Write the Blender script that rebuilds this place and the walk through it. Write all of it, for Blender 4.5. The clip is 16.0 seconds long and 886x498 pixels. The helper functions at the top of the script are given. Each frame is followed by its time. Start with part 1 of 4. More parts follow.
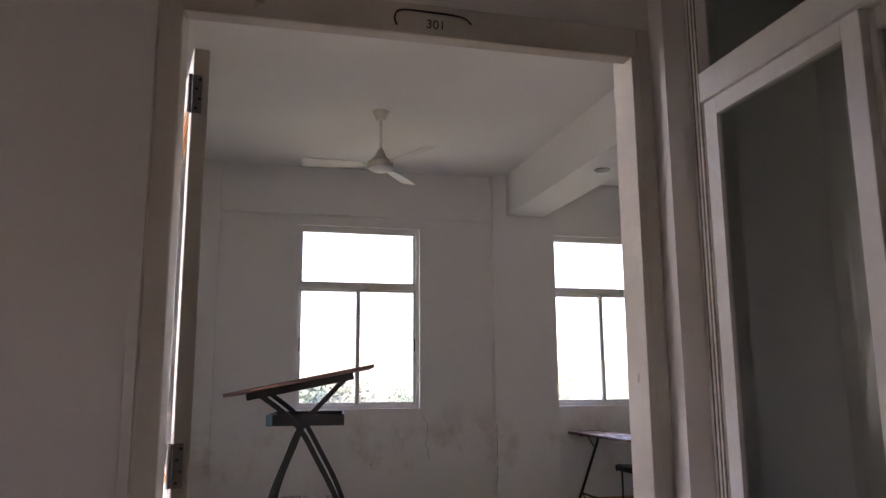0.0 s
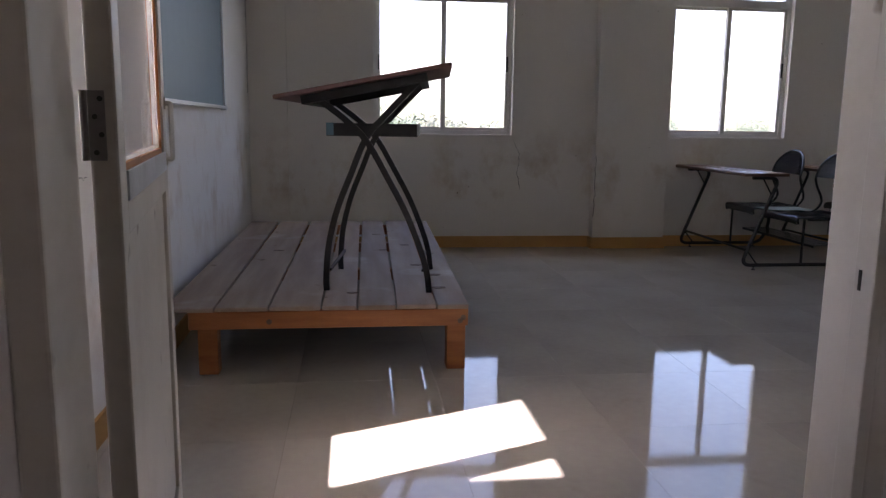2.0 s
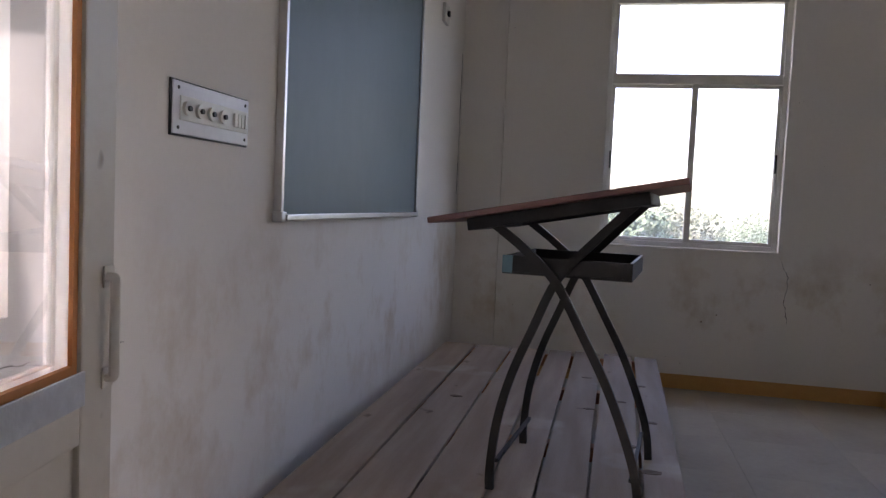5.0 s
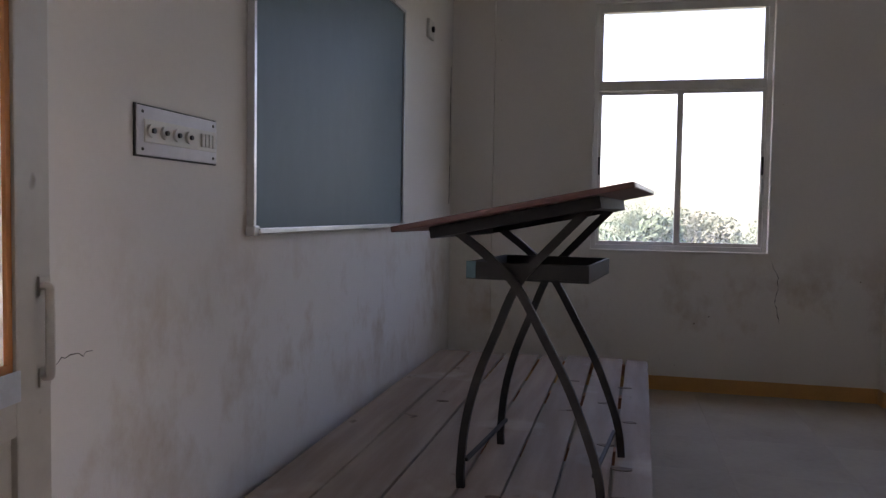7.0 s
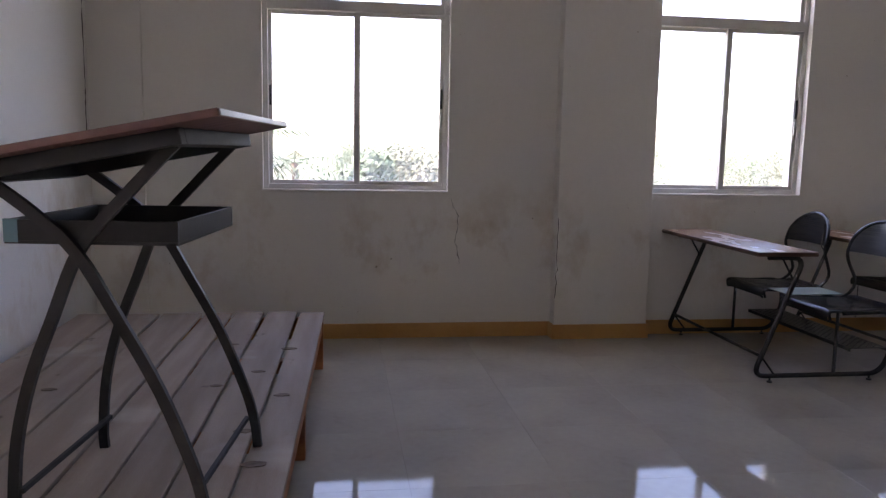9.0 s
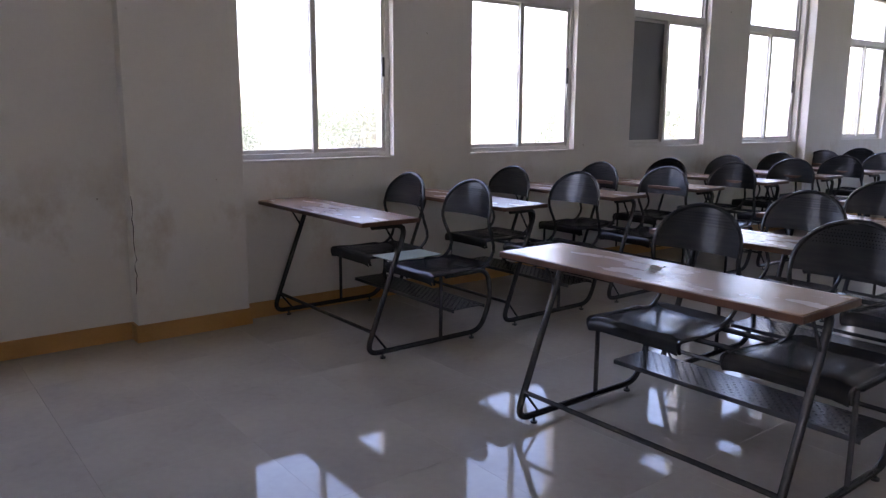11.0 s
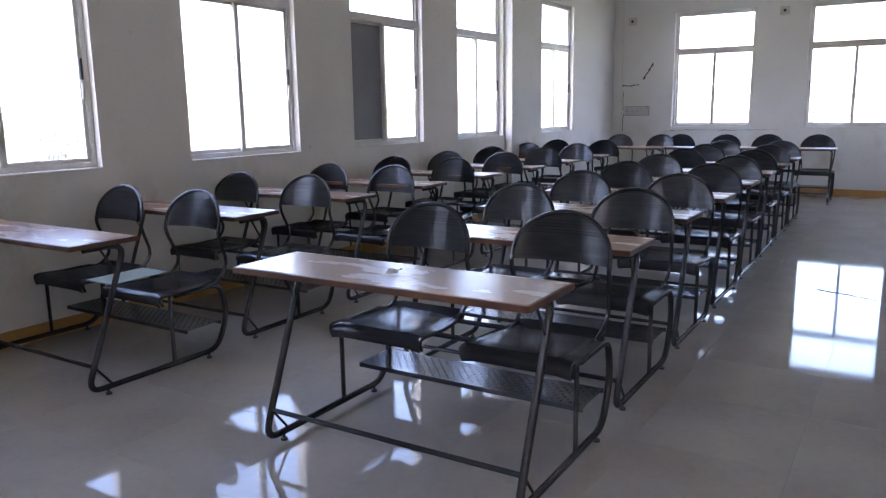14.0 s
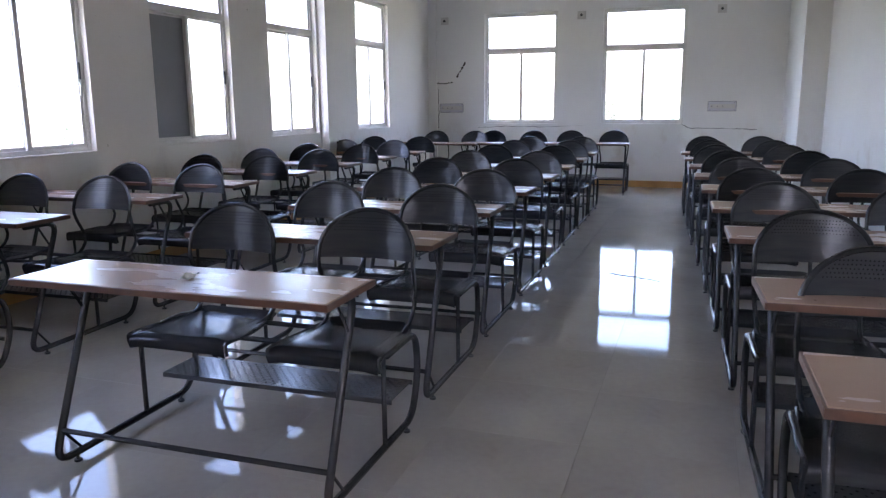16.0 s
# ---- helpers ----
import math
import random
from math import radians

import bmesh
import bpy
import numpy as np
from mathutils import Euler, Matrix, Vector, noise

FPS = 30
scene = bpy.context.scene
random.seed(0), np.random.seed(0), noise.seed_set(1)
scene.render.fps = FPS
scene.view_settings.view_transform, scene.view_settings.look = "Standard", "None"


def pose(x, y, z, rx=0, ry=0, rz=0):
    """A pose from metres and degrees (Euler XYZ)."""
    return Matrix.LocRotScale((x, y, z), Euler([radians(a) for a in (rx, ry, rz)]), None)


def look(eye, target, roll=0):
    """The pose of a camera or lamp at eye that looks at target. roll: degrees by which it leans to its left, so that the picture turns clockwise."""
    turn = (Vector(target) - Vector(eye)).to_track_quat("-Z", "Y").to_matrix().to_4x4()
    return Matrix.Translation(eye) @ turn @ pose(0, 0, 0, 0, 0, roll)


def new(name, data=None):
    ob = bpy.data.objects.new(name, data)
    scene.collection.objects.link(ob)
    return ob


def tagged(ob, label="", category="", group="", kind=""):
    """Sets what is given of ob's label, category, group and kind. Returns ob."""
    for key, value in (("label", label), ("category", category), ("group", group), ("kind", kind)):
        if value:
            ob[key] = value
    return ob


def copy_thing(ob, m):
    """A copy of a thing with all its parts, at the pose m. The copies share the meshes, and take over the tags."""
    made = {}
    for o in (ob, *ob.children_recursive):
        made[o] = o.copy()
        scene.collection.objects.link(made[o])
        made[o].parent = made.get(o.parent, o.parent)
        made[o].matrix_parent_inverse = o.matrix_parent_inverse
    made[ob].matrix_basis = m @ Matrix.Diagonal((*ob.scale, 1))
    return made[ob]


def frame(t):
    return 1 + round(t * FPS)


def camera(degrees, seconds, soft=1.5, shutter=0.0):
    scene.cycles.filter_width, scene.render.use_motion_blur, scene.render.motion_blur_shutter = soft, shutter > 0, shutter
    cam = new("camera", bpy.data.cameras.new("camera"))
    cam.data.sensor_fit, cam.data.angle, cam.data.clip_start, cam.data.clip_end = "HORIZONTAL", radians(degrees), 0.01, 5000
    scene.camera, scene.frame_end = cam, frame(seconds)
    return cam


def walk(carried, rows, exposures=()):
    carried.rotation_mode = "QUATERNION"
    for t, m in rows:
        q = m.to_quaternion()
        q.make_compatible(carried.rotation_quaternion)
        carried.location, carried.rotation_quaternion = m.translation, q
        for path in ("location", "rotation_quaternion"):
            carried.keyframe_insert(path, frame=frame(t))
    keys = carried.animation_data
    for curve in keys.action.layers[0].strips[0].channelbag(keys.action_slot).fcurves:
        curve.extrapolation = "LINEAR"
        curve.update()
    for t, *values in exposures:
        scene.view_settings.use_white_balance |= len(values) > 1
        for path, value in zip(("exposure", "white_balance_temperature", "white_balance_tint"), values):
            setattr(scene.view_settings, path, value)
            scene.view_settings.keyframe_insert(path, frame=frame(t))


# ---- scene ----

# ---- camera and walk ----
cam = camera(61.0, 16.0, soft=1.35)
# seconds, x, y, z, yaw, pitch, roll
ROWS = [
    (0, 0.718, 1.210, 1.348, -14.06, 9.99, -0.36),
    (0.5, 0.732, 1.282, 1.264, -10.54, 1.21, 1.16),
    (1, 0.733, 1.502, 1.217, -12.10, -5.74, 0.73),
    (1.5, 0.856, 1.708, 1.187, -10.17, -7.51, -0.25),
    (2, 0.925, 1.954, 1.167, -6.90, -9.42, 0.79),
    (2.5, 0.899, 2.270, 1.178, -7.40, -10.52, 2.00),
    (3, 0.985, 2.432, 1.202, -3.77, -11.19, 1.84),
    (3.5, 1.008, 2.708, 1.202, 4.27, -10.29, 1.76),
    (4, 1.009, 2.950, 1.248, 9.64, -6.62, 2.24),
    (4.5, 1.050, 3.107, 1.342, 11.10, -4.80, 2.86),
    (6.8, 1.325, 3.025, 1.338, 13.93, -0.90, 0.85),
    (7, 1.327, 3.030, 1.339, 13.05, -2.74, 0.92),
    (7.5, 1.333, 3.114, 1.347, 9.34, -5.52, 1.65),
    (8, 1.327, 3.312, 1.364, 2.39, -7.16, 2.20),
    (8.5, 1.502, 3.451, 1.365, -2.53, -7.87, 1.02),
    (9, 1.640, 3.655, 1.356, -8.00, -7.35, 1.10),
    (9.5, 1.630, 3.811, 1.403, -19.44, -8.22, 0.88),
    (10, 1.762, 4.052, 1.380, -28.64, -8.56, -0.68),
    (10.2, 1.834, 4.115, 1.386, -30.43, -8.94, -0.45),
    (12.5, 2.041, 4.369, 1.404, -50.15, -11.48, -0.42),
    (13, 2.045, 4.369, 1.414, -52.74, -11.42, -0.74),
    (13.5, 2.030, 4.343, 1.425, -55.23, -10.85, -0.77),
    (14, 2.031, 4.331, 1.429, -57.88, -10.50, -0.84),
    (14.5, 2.039, 4.309, 1.433, -60.44, -10.47, -0.70),
    (15, 2.044, 4.285, 1.439, -63.84, -10.71, -0.48),
    (15.5, 2.059, 4.279, 1.431, -67.60, -10.81, -0.53),
    (16, 2.053, 4.224, 1.441, -71.06, -10.96, -0.52),
]

# seconds, stops, kelvin, tint
EXPOSURES = [(0.0, 3.75, 6900, 36), (0.5, 3.25, 6850, 33), (1.5, 3.25, 6750, 31), (3.0, 3.42, 6750, 32), (4.0, 3.8, 6700, 32), (4.7, 3.55, 6700, 32), (6.8, 3.0, 6750, 33), (8.0, 3.3, 6750, 34), (9.0, 3.7, 6800, 35), (10.0, 3.55, 6750, 35), (12.5, 4.2, 6450, 32), (16.0, 4.3, 6230, 30)]


def facing(x, y, z, yaw, pitch, roll):
    a, b = radians(yaw), radians(pitch)
    way = Vector((-math.sin(a) * math.cos(b), math.cos(a) * math.cos(b), math.sin(b)))
    return look((x, y, z), Vector((x, y, z)) + 2 * way, roll)


walk(cam, [(t, facing(*row)) for t, *row in ROWS], exposures=EXPOSURES)

# ---- world and sun ----
world = bpy.data.worlds.new("sky")
scene.world = world
world.use_nodes = True
wn = world.node_tree.nodes
sky = wn.new("ShaderNodeTexSky")
sky.sky_type, sky.sun_disc = "NISHITA", False
SUN_UP, SUN_AZ = 50.0, 248.5
sky.sun_elevation, sky.sun_rotation = radians(SUN_UP), radians(SUN_AZ)
sky.air_density, sky.dust_density, sky.ozone_density = 1.0, 3.0, 1.0
wn["Background"].inputs[1].default_value = 0.15
world.node_tree.links.new(sky.outputs[0], wn["Background"].inputs[0])
sun = new("sun", bpy.data.lights.new("sun", "SUN"))
sun.data.energy, sun.data.angle, sun.data.color = 2.4, radians(0.5), (1.0, 0.965, 0.91)
# the sun stands in the west-south-west and falls through the window behind the open door
SUN_FROM = Vector((math.sin(radians(SUN_AZ)) * math.cos(radians(SUN_UP)), math.cos(radians(SUN_AZ)) * math.cos(radians(SUN_UP)), math.sin(radians(SUN_UP))))
sun.matrix_world = look(20 * SUN_FROM, (0, 0, 0))


# ---- materials ----
def rgb(r, g, b):
    return (r, g, b, 1.0)


def surface(name, base, rough=0.5, metal=0.0, alt=None, scale=4.0, fine=60.0, bump=0.1, contrast=(0.35, 0.7), spread=0.0, rough_var=0.08, coat=0.0, stretch=None, random_tone=0.0):
    """A surface whose colour drifts between base and alt at two scales, with fine relief."""
    m = bpy.data.materials.new(name)
    m.use_nodes = True
    n, l = m.node_tree.nodes, m.node_tree.links
    b = n["Principled BSDF"]
    tc = n.new("ShaderNodeTexCoord")
    src = tc.outputs["Object"]
    if stretch:
        mp = n.new("ShaderNodeMapping")
        mp.inputs["Scale"].default_value = stretch
        l.new(src, mp.inputs[0])
        src = mp.outputs[0]
    big, small = n.new("ShaderNodeTexNoise"), n.new("ShaderNodeTexNoise")
    big.inputs["Scale"].default_value, big.inputs["Detail"].default_value = scale, 6
    small.inputs["Scale"].default_value, small.inputs["Detail"].default_value = fine, 4
    l.new(src, big.inputs["Vector"]), l.new(src, small.inputs["Vector"])
    add = n.new("ShaderNodeMath")
    add.operation = "MULTIPLY_ADD"
    l.new(small.outputs["Fac"], add.inputs[0])
    add.inputs[1].default_value = 0.3
    l.new(big.outputs["Fac"], add.inputs[2])
    ramp = n.new("ShaderNodeMapRange")
    ramp.inputs["From Min"].default_value, ramp.inputs["From Max"].default_value = contrast[0] + 0.15, contrast[1] + 0.15
    l.new(add.outputs[0], ramp.inputs["Value"])
    mix = n.new("ShaderNodeMix")
    mix.data_type = "RGBA"
    mix.inputs["A"].default_value = rgb(*base)
    mix.inputs["B"].default_value = rgb(*(alt or [c * 0.8 for c in base]))
    l.new(ramp.outputs[0], mix.inputs["Factor"])
    colour = mix.outputs["Result"]
    if random_tone:
        info, hsv, mr = n.new("ShaderNodeObjectInfo"), n.new("ShaderNodeHueSaturation"), n.new("ShaderNodeMapRange")
        mr.inputs["To Min"].default_value, mr.inputs["To Max"].default_value = 1 - random_tone, 1 + random_tone
        l.new(info.outputs["Random"], mr.inputs["Value"])
        l.new(mr.outputs[0], hsv.inputs["Value"])
        l.new(colour, hsv.inputs["Color"])
        colour = hsv.outputs[0]
    l.new(colour, b.inputs["Base Color"])
    rr = n.new("ShaderNodeMapRange")
    rr.inputs["To Min"].default_value, rr.inputs["To Max"].default_value = max(rough - rough_var, 0.02), min(rough + rough_var, 1)
    l.new(big.outputs["Fac"], rr.inputs["Value"])
    l.new(rr.outputs[0], b.inputs["Roughness"])
    b.inputs["Metallic"].default_value = metal
    b.inputs["Coat Weight"].default_value = coat
    if bump:
        bp = n.new("ShaderNodeBump")
        bp.inputs["Strength"].default_value, bp.inputs["Distance"].default_value = bump, 0.004
        l.new(small.outputs["Fac"], bp.inputs["Height"])
        l.new(bp.outputs[0], b.inputs["Normal"])
    return m


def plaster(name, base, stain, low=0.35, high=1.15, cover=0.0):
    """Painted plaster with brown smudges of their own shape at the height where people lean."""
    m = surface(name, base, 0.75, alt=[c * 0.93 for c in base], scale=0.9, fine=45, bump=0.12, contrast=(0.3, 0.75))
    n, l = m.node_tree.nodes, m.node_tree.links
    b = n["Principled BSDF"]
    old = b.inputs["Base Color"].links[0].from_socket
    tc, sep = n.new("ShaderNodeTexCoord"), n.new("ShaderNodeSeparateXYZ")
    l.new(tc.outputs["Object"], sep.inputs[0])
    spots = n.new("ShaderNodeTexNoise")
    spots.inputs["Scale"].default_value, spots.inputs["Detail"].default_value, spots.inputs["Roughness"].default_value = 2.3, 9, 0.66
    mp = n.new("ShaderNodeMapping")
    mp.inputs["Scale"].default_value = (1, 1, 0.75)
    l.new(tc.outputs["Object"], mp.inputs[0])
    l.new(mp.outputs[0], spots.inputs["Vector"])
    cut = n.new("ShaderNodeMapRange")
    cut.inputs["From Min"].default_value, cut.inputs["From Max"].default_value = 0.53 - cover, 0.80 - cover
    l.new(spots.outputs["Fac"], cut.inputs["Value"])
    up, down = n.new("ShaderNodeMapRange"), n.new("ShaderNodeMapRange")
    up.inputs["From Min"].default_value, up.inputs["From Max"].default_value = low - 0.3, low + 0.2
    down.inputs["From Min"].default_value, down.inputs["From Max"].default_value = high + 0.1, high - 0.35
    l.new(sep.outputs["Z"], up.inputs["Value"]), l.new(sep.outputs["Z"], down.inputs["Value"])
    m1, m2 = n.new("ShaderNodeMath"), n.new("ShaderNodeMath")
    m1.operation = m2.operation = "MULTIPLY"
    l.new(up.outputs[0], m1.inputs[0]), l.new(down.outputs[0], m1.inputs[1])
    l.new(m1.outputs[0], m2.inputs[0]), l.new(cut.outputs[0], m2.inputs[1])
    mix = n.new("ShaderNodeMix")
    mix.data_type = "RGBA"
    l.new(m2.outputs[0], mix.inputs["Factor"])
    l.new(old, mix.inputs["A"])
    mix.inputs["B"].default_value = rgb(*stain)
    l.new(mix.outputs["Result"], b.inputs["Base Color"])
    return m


def glass(name, tint=(0.97, 0.98, 0.97), rough=0.0, haze=0.0, mirror=0.035):
    m = bpy.data.materials.new(name)
    m.use_nodes = True
    n, l = m.node_tree.nodes, m.node_tree.links
    n.remove(n["Principled BSDF"])
    t, g, f, mix = n.new("ShaderNodeBsdfTransparent"), n.new("ShaderNodeBsdfGlossy"), n.new("ShaderNodeMath"), n.new("ShaderNodeMixShader")
    lw, pw = n.new("ShaderNodeLayerWeight"), n.new("ShaderNodeMath")
    lw.inputs["Blend"].default_value = 0.5
    pw.operation, pw.inputs[1].default_value = "POWER", 5.0
    f.operation, f.inputs[1].default_value, f.inputs[2].default_value = "MULTIPLY_ADD", 0.95, mirror
    l.new(lw.outputs["Facing"], pw.inputs[0])
    l.new(pw.outputs[0], f.inputs[0])
    t.inputs[0].default_value = rgb(*tint)
    g.inputs["Roughness"].default_value = rough
    l.new(f.outputs[0], mix.inputs[0]), l.new(t.outputs[0], mix.inputs[1]), l.new(g.outputs[0], mix.inputs[2])
    out = mix.outputs[0]
    if haze:
        d, mix2, nz, mr = n.new("ShaderNodeBsdfTranslucent"), n.new("ShaderNodeMixShader"), n.new("ShaderNodeTexNoise"), n.new("ShaderNodeMapRange")
        d.inputs[0].default_value = rgb(0.75, 0.74, 0.7)
        tc = n.new("ShaderNodeTexCoord")
        l.new(tc.outputs["Object"], nz.inputs["Vector"])
        nz.inputs["Scale"].default_value, nz.inputs["Detail"].default_value = 5.0, 6
        mr.inputs["To Min"].default_value, mr.inputs["To Max"].default_value = 0.0, haze * 2
        l.new(nz.outputs["Fac"], mr.inputs["Value"])
        l.new(mr.outputs[0], mix2.inputs[0]), l.new(out, mix2.inputs[1]), l.new(d.outputs[0], mix2.inputs[2])
        out = mix2.outputs[0]
    l.new(out, n["Material Output"].inputs[0])
    return m


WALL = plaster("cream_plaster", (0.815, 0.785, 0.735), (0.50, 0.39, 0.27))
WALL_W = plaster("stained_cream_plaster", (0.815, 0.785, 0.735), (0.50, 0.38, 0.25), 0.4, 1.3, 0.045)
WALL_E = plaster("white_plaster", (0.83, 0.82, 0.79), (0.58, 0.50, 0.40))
CEIL = surface("ceiling_white", (0.80, 0.78, 0.74), 0.85, alt=(0.74, 0.71, 0.66), scale=0.7, bump=0.05)
TILE = surface("vitrified_tile", (0.46, 0.43, 0.375), 0.05, alt=(0.39, 0.362, 0.32), scale=1.6, fine=24, bump=0.004, rough_var=0.025, random_tone=0.006, coat=0.0)
TILE.node_tree.nodes["Principled BSDF"].inputs["Specular IOR Level"].default_value = 0.29
GROUT = surface("grout", (0.42, 0.39, 0.35), 0.8)
SKIRT = surface("ochre_skirting", (0.60, 0.33, 0.11), 0.45, alt=(0.50, 0.26, 0.08), scale=3)
FRAME = surface("window_aluminium", (0.78, 0.76, 0.72), 0.4, alt=(0.68, 0.66, 0.61), scale=6)
GASKET = surface("black_rubber", (0.02, 0.02, 0.02), 0.6)
# translucent veil put into the panes stands in for haze over the trees
PANE = glass("window_glass", haze=0.05)
DUSTY = glass("dusty_glass", (0.80, 0.83, 0.81), 0.0, 0.015, 0.06)
FILMED = glass("smeared_door_glass", (0.93, 0.95, 0.96), 0.0, 0.045, 0.2)
DARKPANE = surface("grey_board", (0.20, 0.20, 0.205), 0.5, alt=(0.17, 0.17, 0.18), scale=2)
STEEL = surface("cream_door_paint", (0.60, 0.55, 0.47), 0.45, alt=(0.50, 0.45, 0.37), scale=3, fine=30, bump=0.08, contrast=(0.45, 0.8))
HINGE = surface("hinge_metal", (0.30, 0.28, 0.26), 0.5, metal=0.6)
SCREW = surface("dark_screw", (0.05, 0.045, 0.04), 0.5, metal=0.5)
PUTTY = surface("orange_bead", (0.62, 0.24, 0.07), 0.55)
CHROME = surface("worn_aluminium", (0.62, 0.62, 0.62), 0.3, metal=0.85, alt=(0.5, 0.5, 0.5))
FOIL = surface("crumpled_foil", (0.70, 0.72, 0.74), 0.3, metal=0.45, alt=(0.5, 0.5, 0.5), fine=45, bump=1.0)
SEALANT = surface("white_sealant", (0.85, 0.84, 0.80), 0.5)
st = SEALANT.node_tree
lucent, half = st.nodes.new("ShaderNodeBsdfTranslucent"), st.nodes.new("ShaderNodeMixShader")
lucent.inputs[0].default_value = rgb(0.85, 0.84, 0.80)
half.inputs[0].default_value = 0.85
st.links.new(st.nodes["Principled BSDF"].outputs[0], half.inputs[1]), st.links.new(lucent.outputs[0], half.inputs[2])
st.links.new(half.outputs[0], st.nodes["Material Output"].inputs[0])
TUBE = surface("black_enamel_tube", (0.026, 0.026, 0.028), 0.24, alt=(0.038, 0.036, 0.035), scale=8, fine=80, bump=0.03)
SEAT = surface("black_enamel_sheet", (0.06, 0.062, 0.068), 0.2, alt=(0.085, 0.084, 0.085), scale=5, fine=120, bump=0.10, metal=0.25, stretch=(1, 1, 9))
TOP = surface("laminate_top", (0.47, 0.315, 0.24), 0.27, alt=(0.44, 0.292, 0.222), scale=3, fine=50, bump=0.03, stretch=(3, 1, 1), rough_var=0.03)
EDGE = surface("brown_edge", (0.15, 0.068, 0.038), 0.4, alt=(0.09, 0.042, 0.026), scale=6)
PALE = surface("pale_green_sheet", (0.42, 0.52, 0.48), 0.4, alt=(0.36, 0.45, 0.41))
PLANK = surface("weathered_plank", (0.38, 0.30, 0.24), 0.7, alt=(0.295, 0.225, 0.175), scale=1.6, fine=40, bump=0.35, stretch=(9, 0.9, 9), random_tone=0.12, contrast=(0.3, 0.65))


def speckle(m, scale, lo, hi, colour, stretch=(1, 1, 1)):
    """Lays scattered marks of another colour over a material."""
    n, l = m.node_tree.nodes, m.node_tree.links
    b = n["Principled BSDF"]
    old = b.inputs["Base Color"].links[0].from_socket
    tc, mp, nz, mr, mix = n.new("ShaderNodeTexCoord"), n.new("ShaderNodeMapping"), n.new("ShaderNodeTexNoise"), n.new("ShaderNodeMapRange"), n.new("ShaderNodeMix")
    mp.inputs["Scale"].default_value = stretch
    nz.inputs["Scale"].default_value, nz.inputs["Detail"].default_value = scale, 3
    mr.inputs["From Min"].default_value, mr.inputs["From Max"].default_value = lo, hi
    mix.data_type = "RGBA"
    mix.inputs["B"].default_value = rgb(*colour)
    l.new(tc.outputs["Object"], mp.inputs[0]), l.new(mp.outputs[0], nz.inputs["Vector"]), l.new(nz.outputs["Fac"], mr.inputs["Value"])
    l.new(mr.outputs[0], mix.inputs["Factor"]), l.new(old, mix.inputs["A"]), l.new(mix.outputs["Result"], b.inputs["Base Color"])


speckle(PLANK, 7.0, 0.68, 0.74, (0.13, 0.085, 0.06), (1, 0.7, 1))
speckle(PLANK, 2.2, 0.6, 0.8, (0.52, 0.47, 0.42), (1, 1, 1))
speckle(STEEL, 9.0, 0.70, 0.76, (0.27, 0.21, 0.15))
speckle(TOP, 26.0, 0.72, 0.76, (0.16, 0.10, 0.07))
speckle(WALL, 14.0, 0.76, 0.79, (0.32, 0.26, 0.20))
speckle(TILE, 3.2, 0.64, 0.8, (0.34, 0.30, 0.25))
PINE = surface("orange_pine", (0.42, 0.16, 0.052), 0.55, alt=(0.27, 0.09, 0.03), scale=3, fine=40, bump=0.2, stretch=(1, 9, 9), contrast=(0.35, 0.75))
KNOT = surface("dark_knot", (0.20, 0.135, 0.095), 0.7, alt=(0.10, 0.065, 0.045), scale=30)
LECTOP = surface("red_brown_board", (0.15, 0.07, 0.06), 0.5, alt=(0.11, 0.05, 0.042), scale=4, stretch=(1, 8, 1))
LECIRON = surface("dark_iron", (0.03, 0.029, 0.03), 0.5, alt=(0.06, 0.056, 0.05), scale=9, fine=60, bump=0.15, contrast=(0.5, 0.8))
LECBOX = surface("dark_tray", (0.02, 0.02, 0.022), 0.55, alt=(0.035, 0.035, 0.035), scale=9)
for dull in (LECIRON, LECBOX):
    dull.node_tree.nodes["Principled BSDF"].inputs["Specular IOR Level"].default_value = 0.22
TAPE = surface("blue_tape", (0.12, 0.25, 0.30), 0.5)
SLATE = surface("slate_board", (0.055, 0.115, 0.145), 0.48, alt=(0.085, 0.15, 0.18), scale=1.6, fine=14, bump=0.04, stretch=(1, 1, 0.5), contrast=(0.3, 0.75))
PLASTIC = surface("switch_plastic", (0.62, 0.60, 0.56), 0.35, alt=(0.56, 0.54, 0.5), scale=8)
PLATE = surface("grey_plate", (0.60, 0.59, 0.63), 0.3, alt=(0.54, 0.53, 0.57), scale=8)
BLACK = surface("black_paint", (0.02, 0.02, 0.02), 0.5)
INK = surface("ink", (0.05, 0.035, 0.03), 0.8)
CRACK = surface("open_crack", (0.06, 0.045, 0.035), 0.95)
FANWHITE = surface("fan_enamel", (0.70, 0.66, 0.60), 0.35, alt=(0.6, 0.55, 0.48), scale=5)
BARK = surface("bark", (0.14, 0.10, 0.07), 0.9, scale=6, bump=0.4)
LEAF = surface("leaf_green", (0.065, 0.11, 0.06), 0.8, alt=(0.10, 0.12, 0.08), scale=0.8, bump=0)
LEAF2 = surface("leaf_olive", (0.085, 0.11, 0.065), 0.8, alt=(0.115, 0.12, 0.085), scale=0.8, bump=0)
LAND = surface("dry_land", (0.12, 0.12, 0.07), 0.95, alt=(0.07, 0.09, 0.045), scale=0.03, fine=0.4, bump=0)
FACADE = surface("outer_plaster", (0.62, 0.55, 0.45), 0.85, alt=(0.5, 0.44, 0.35), scale=0.6)
GROOVE = surface("groove_brown", (0.30, 0.24, 0.18), 0.8, alt=(0.16, 0.12, 0.085), scale=30)
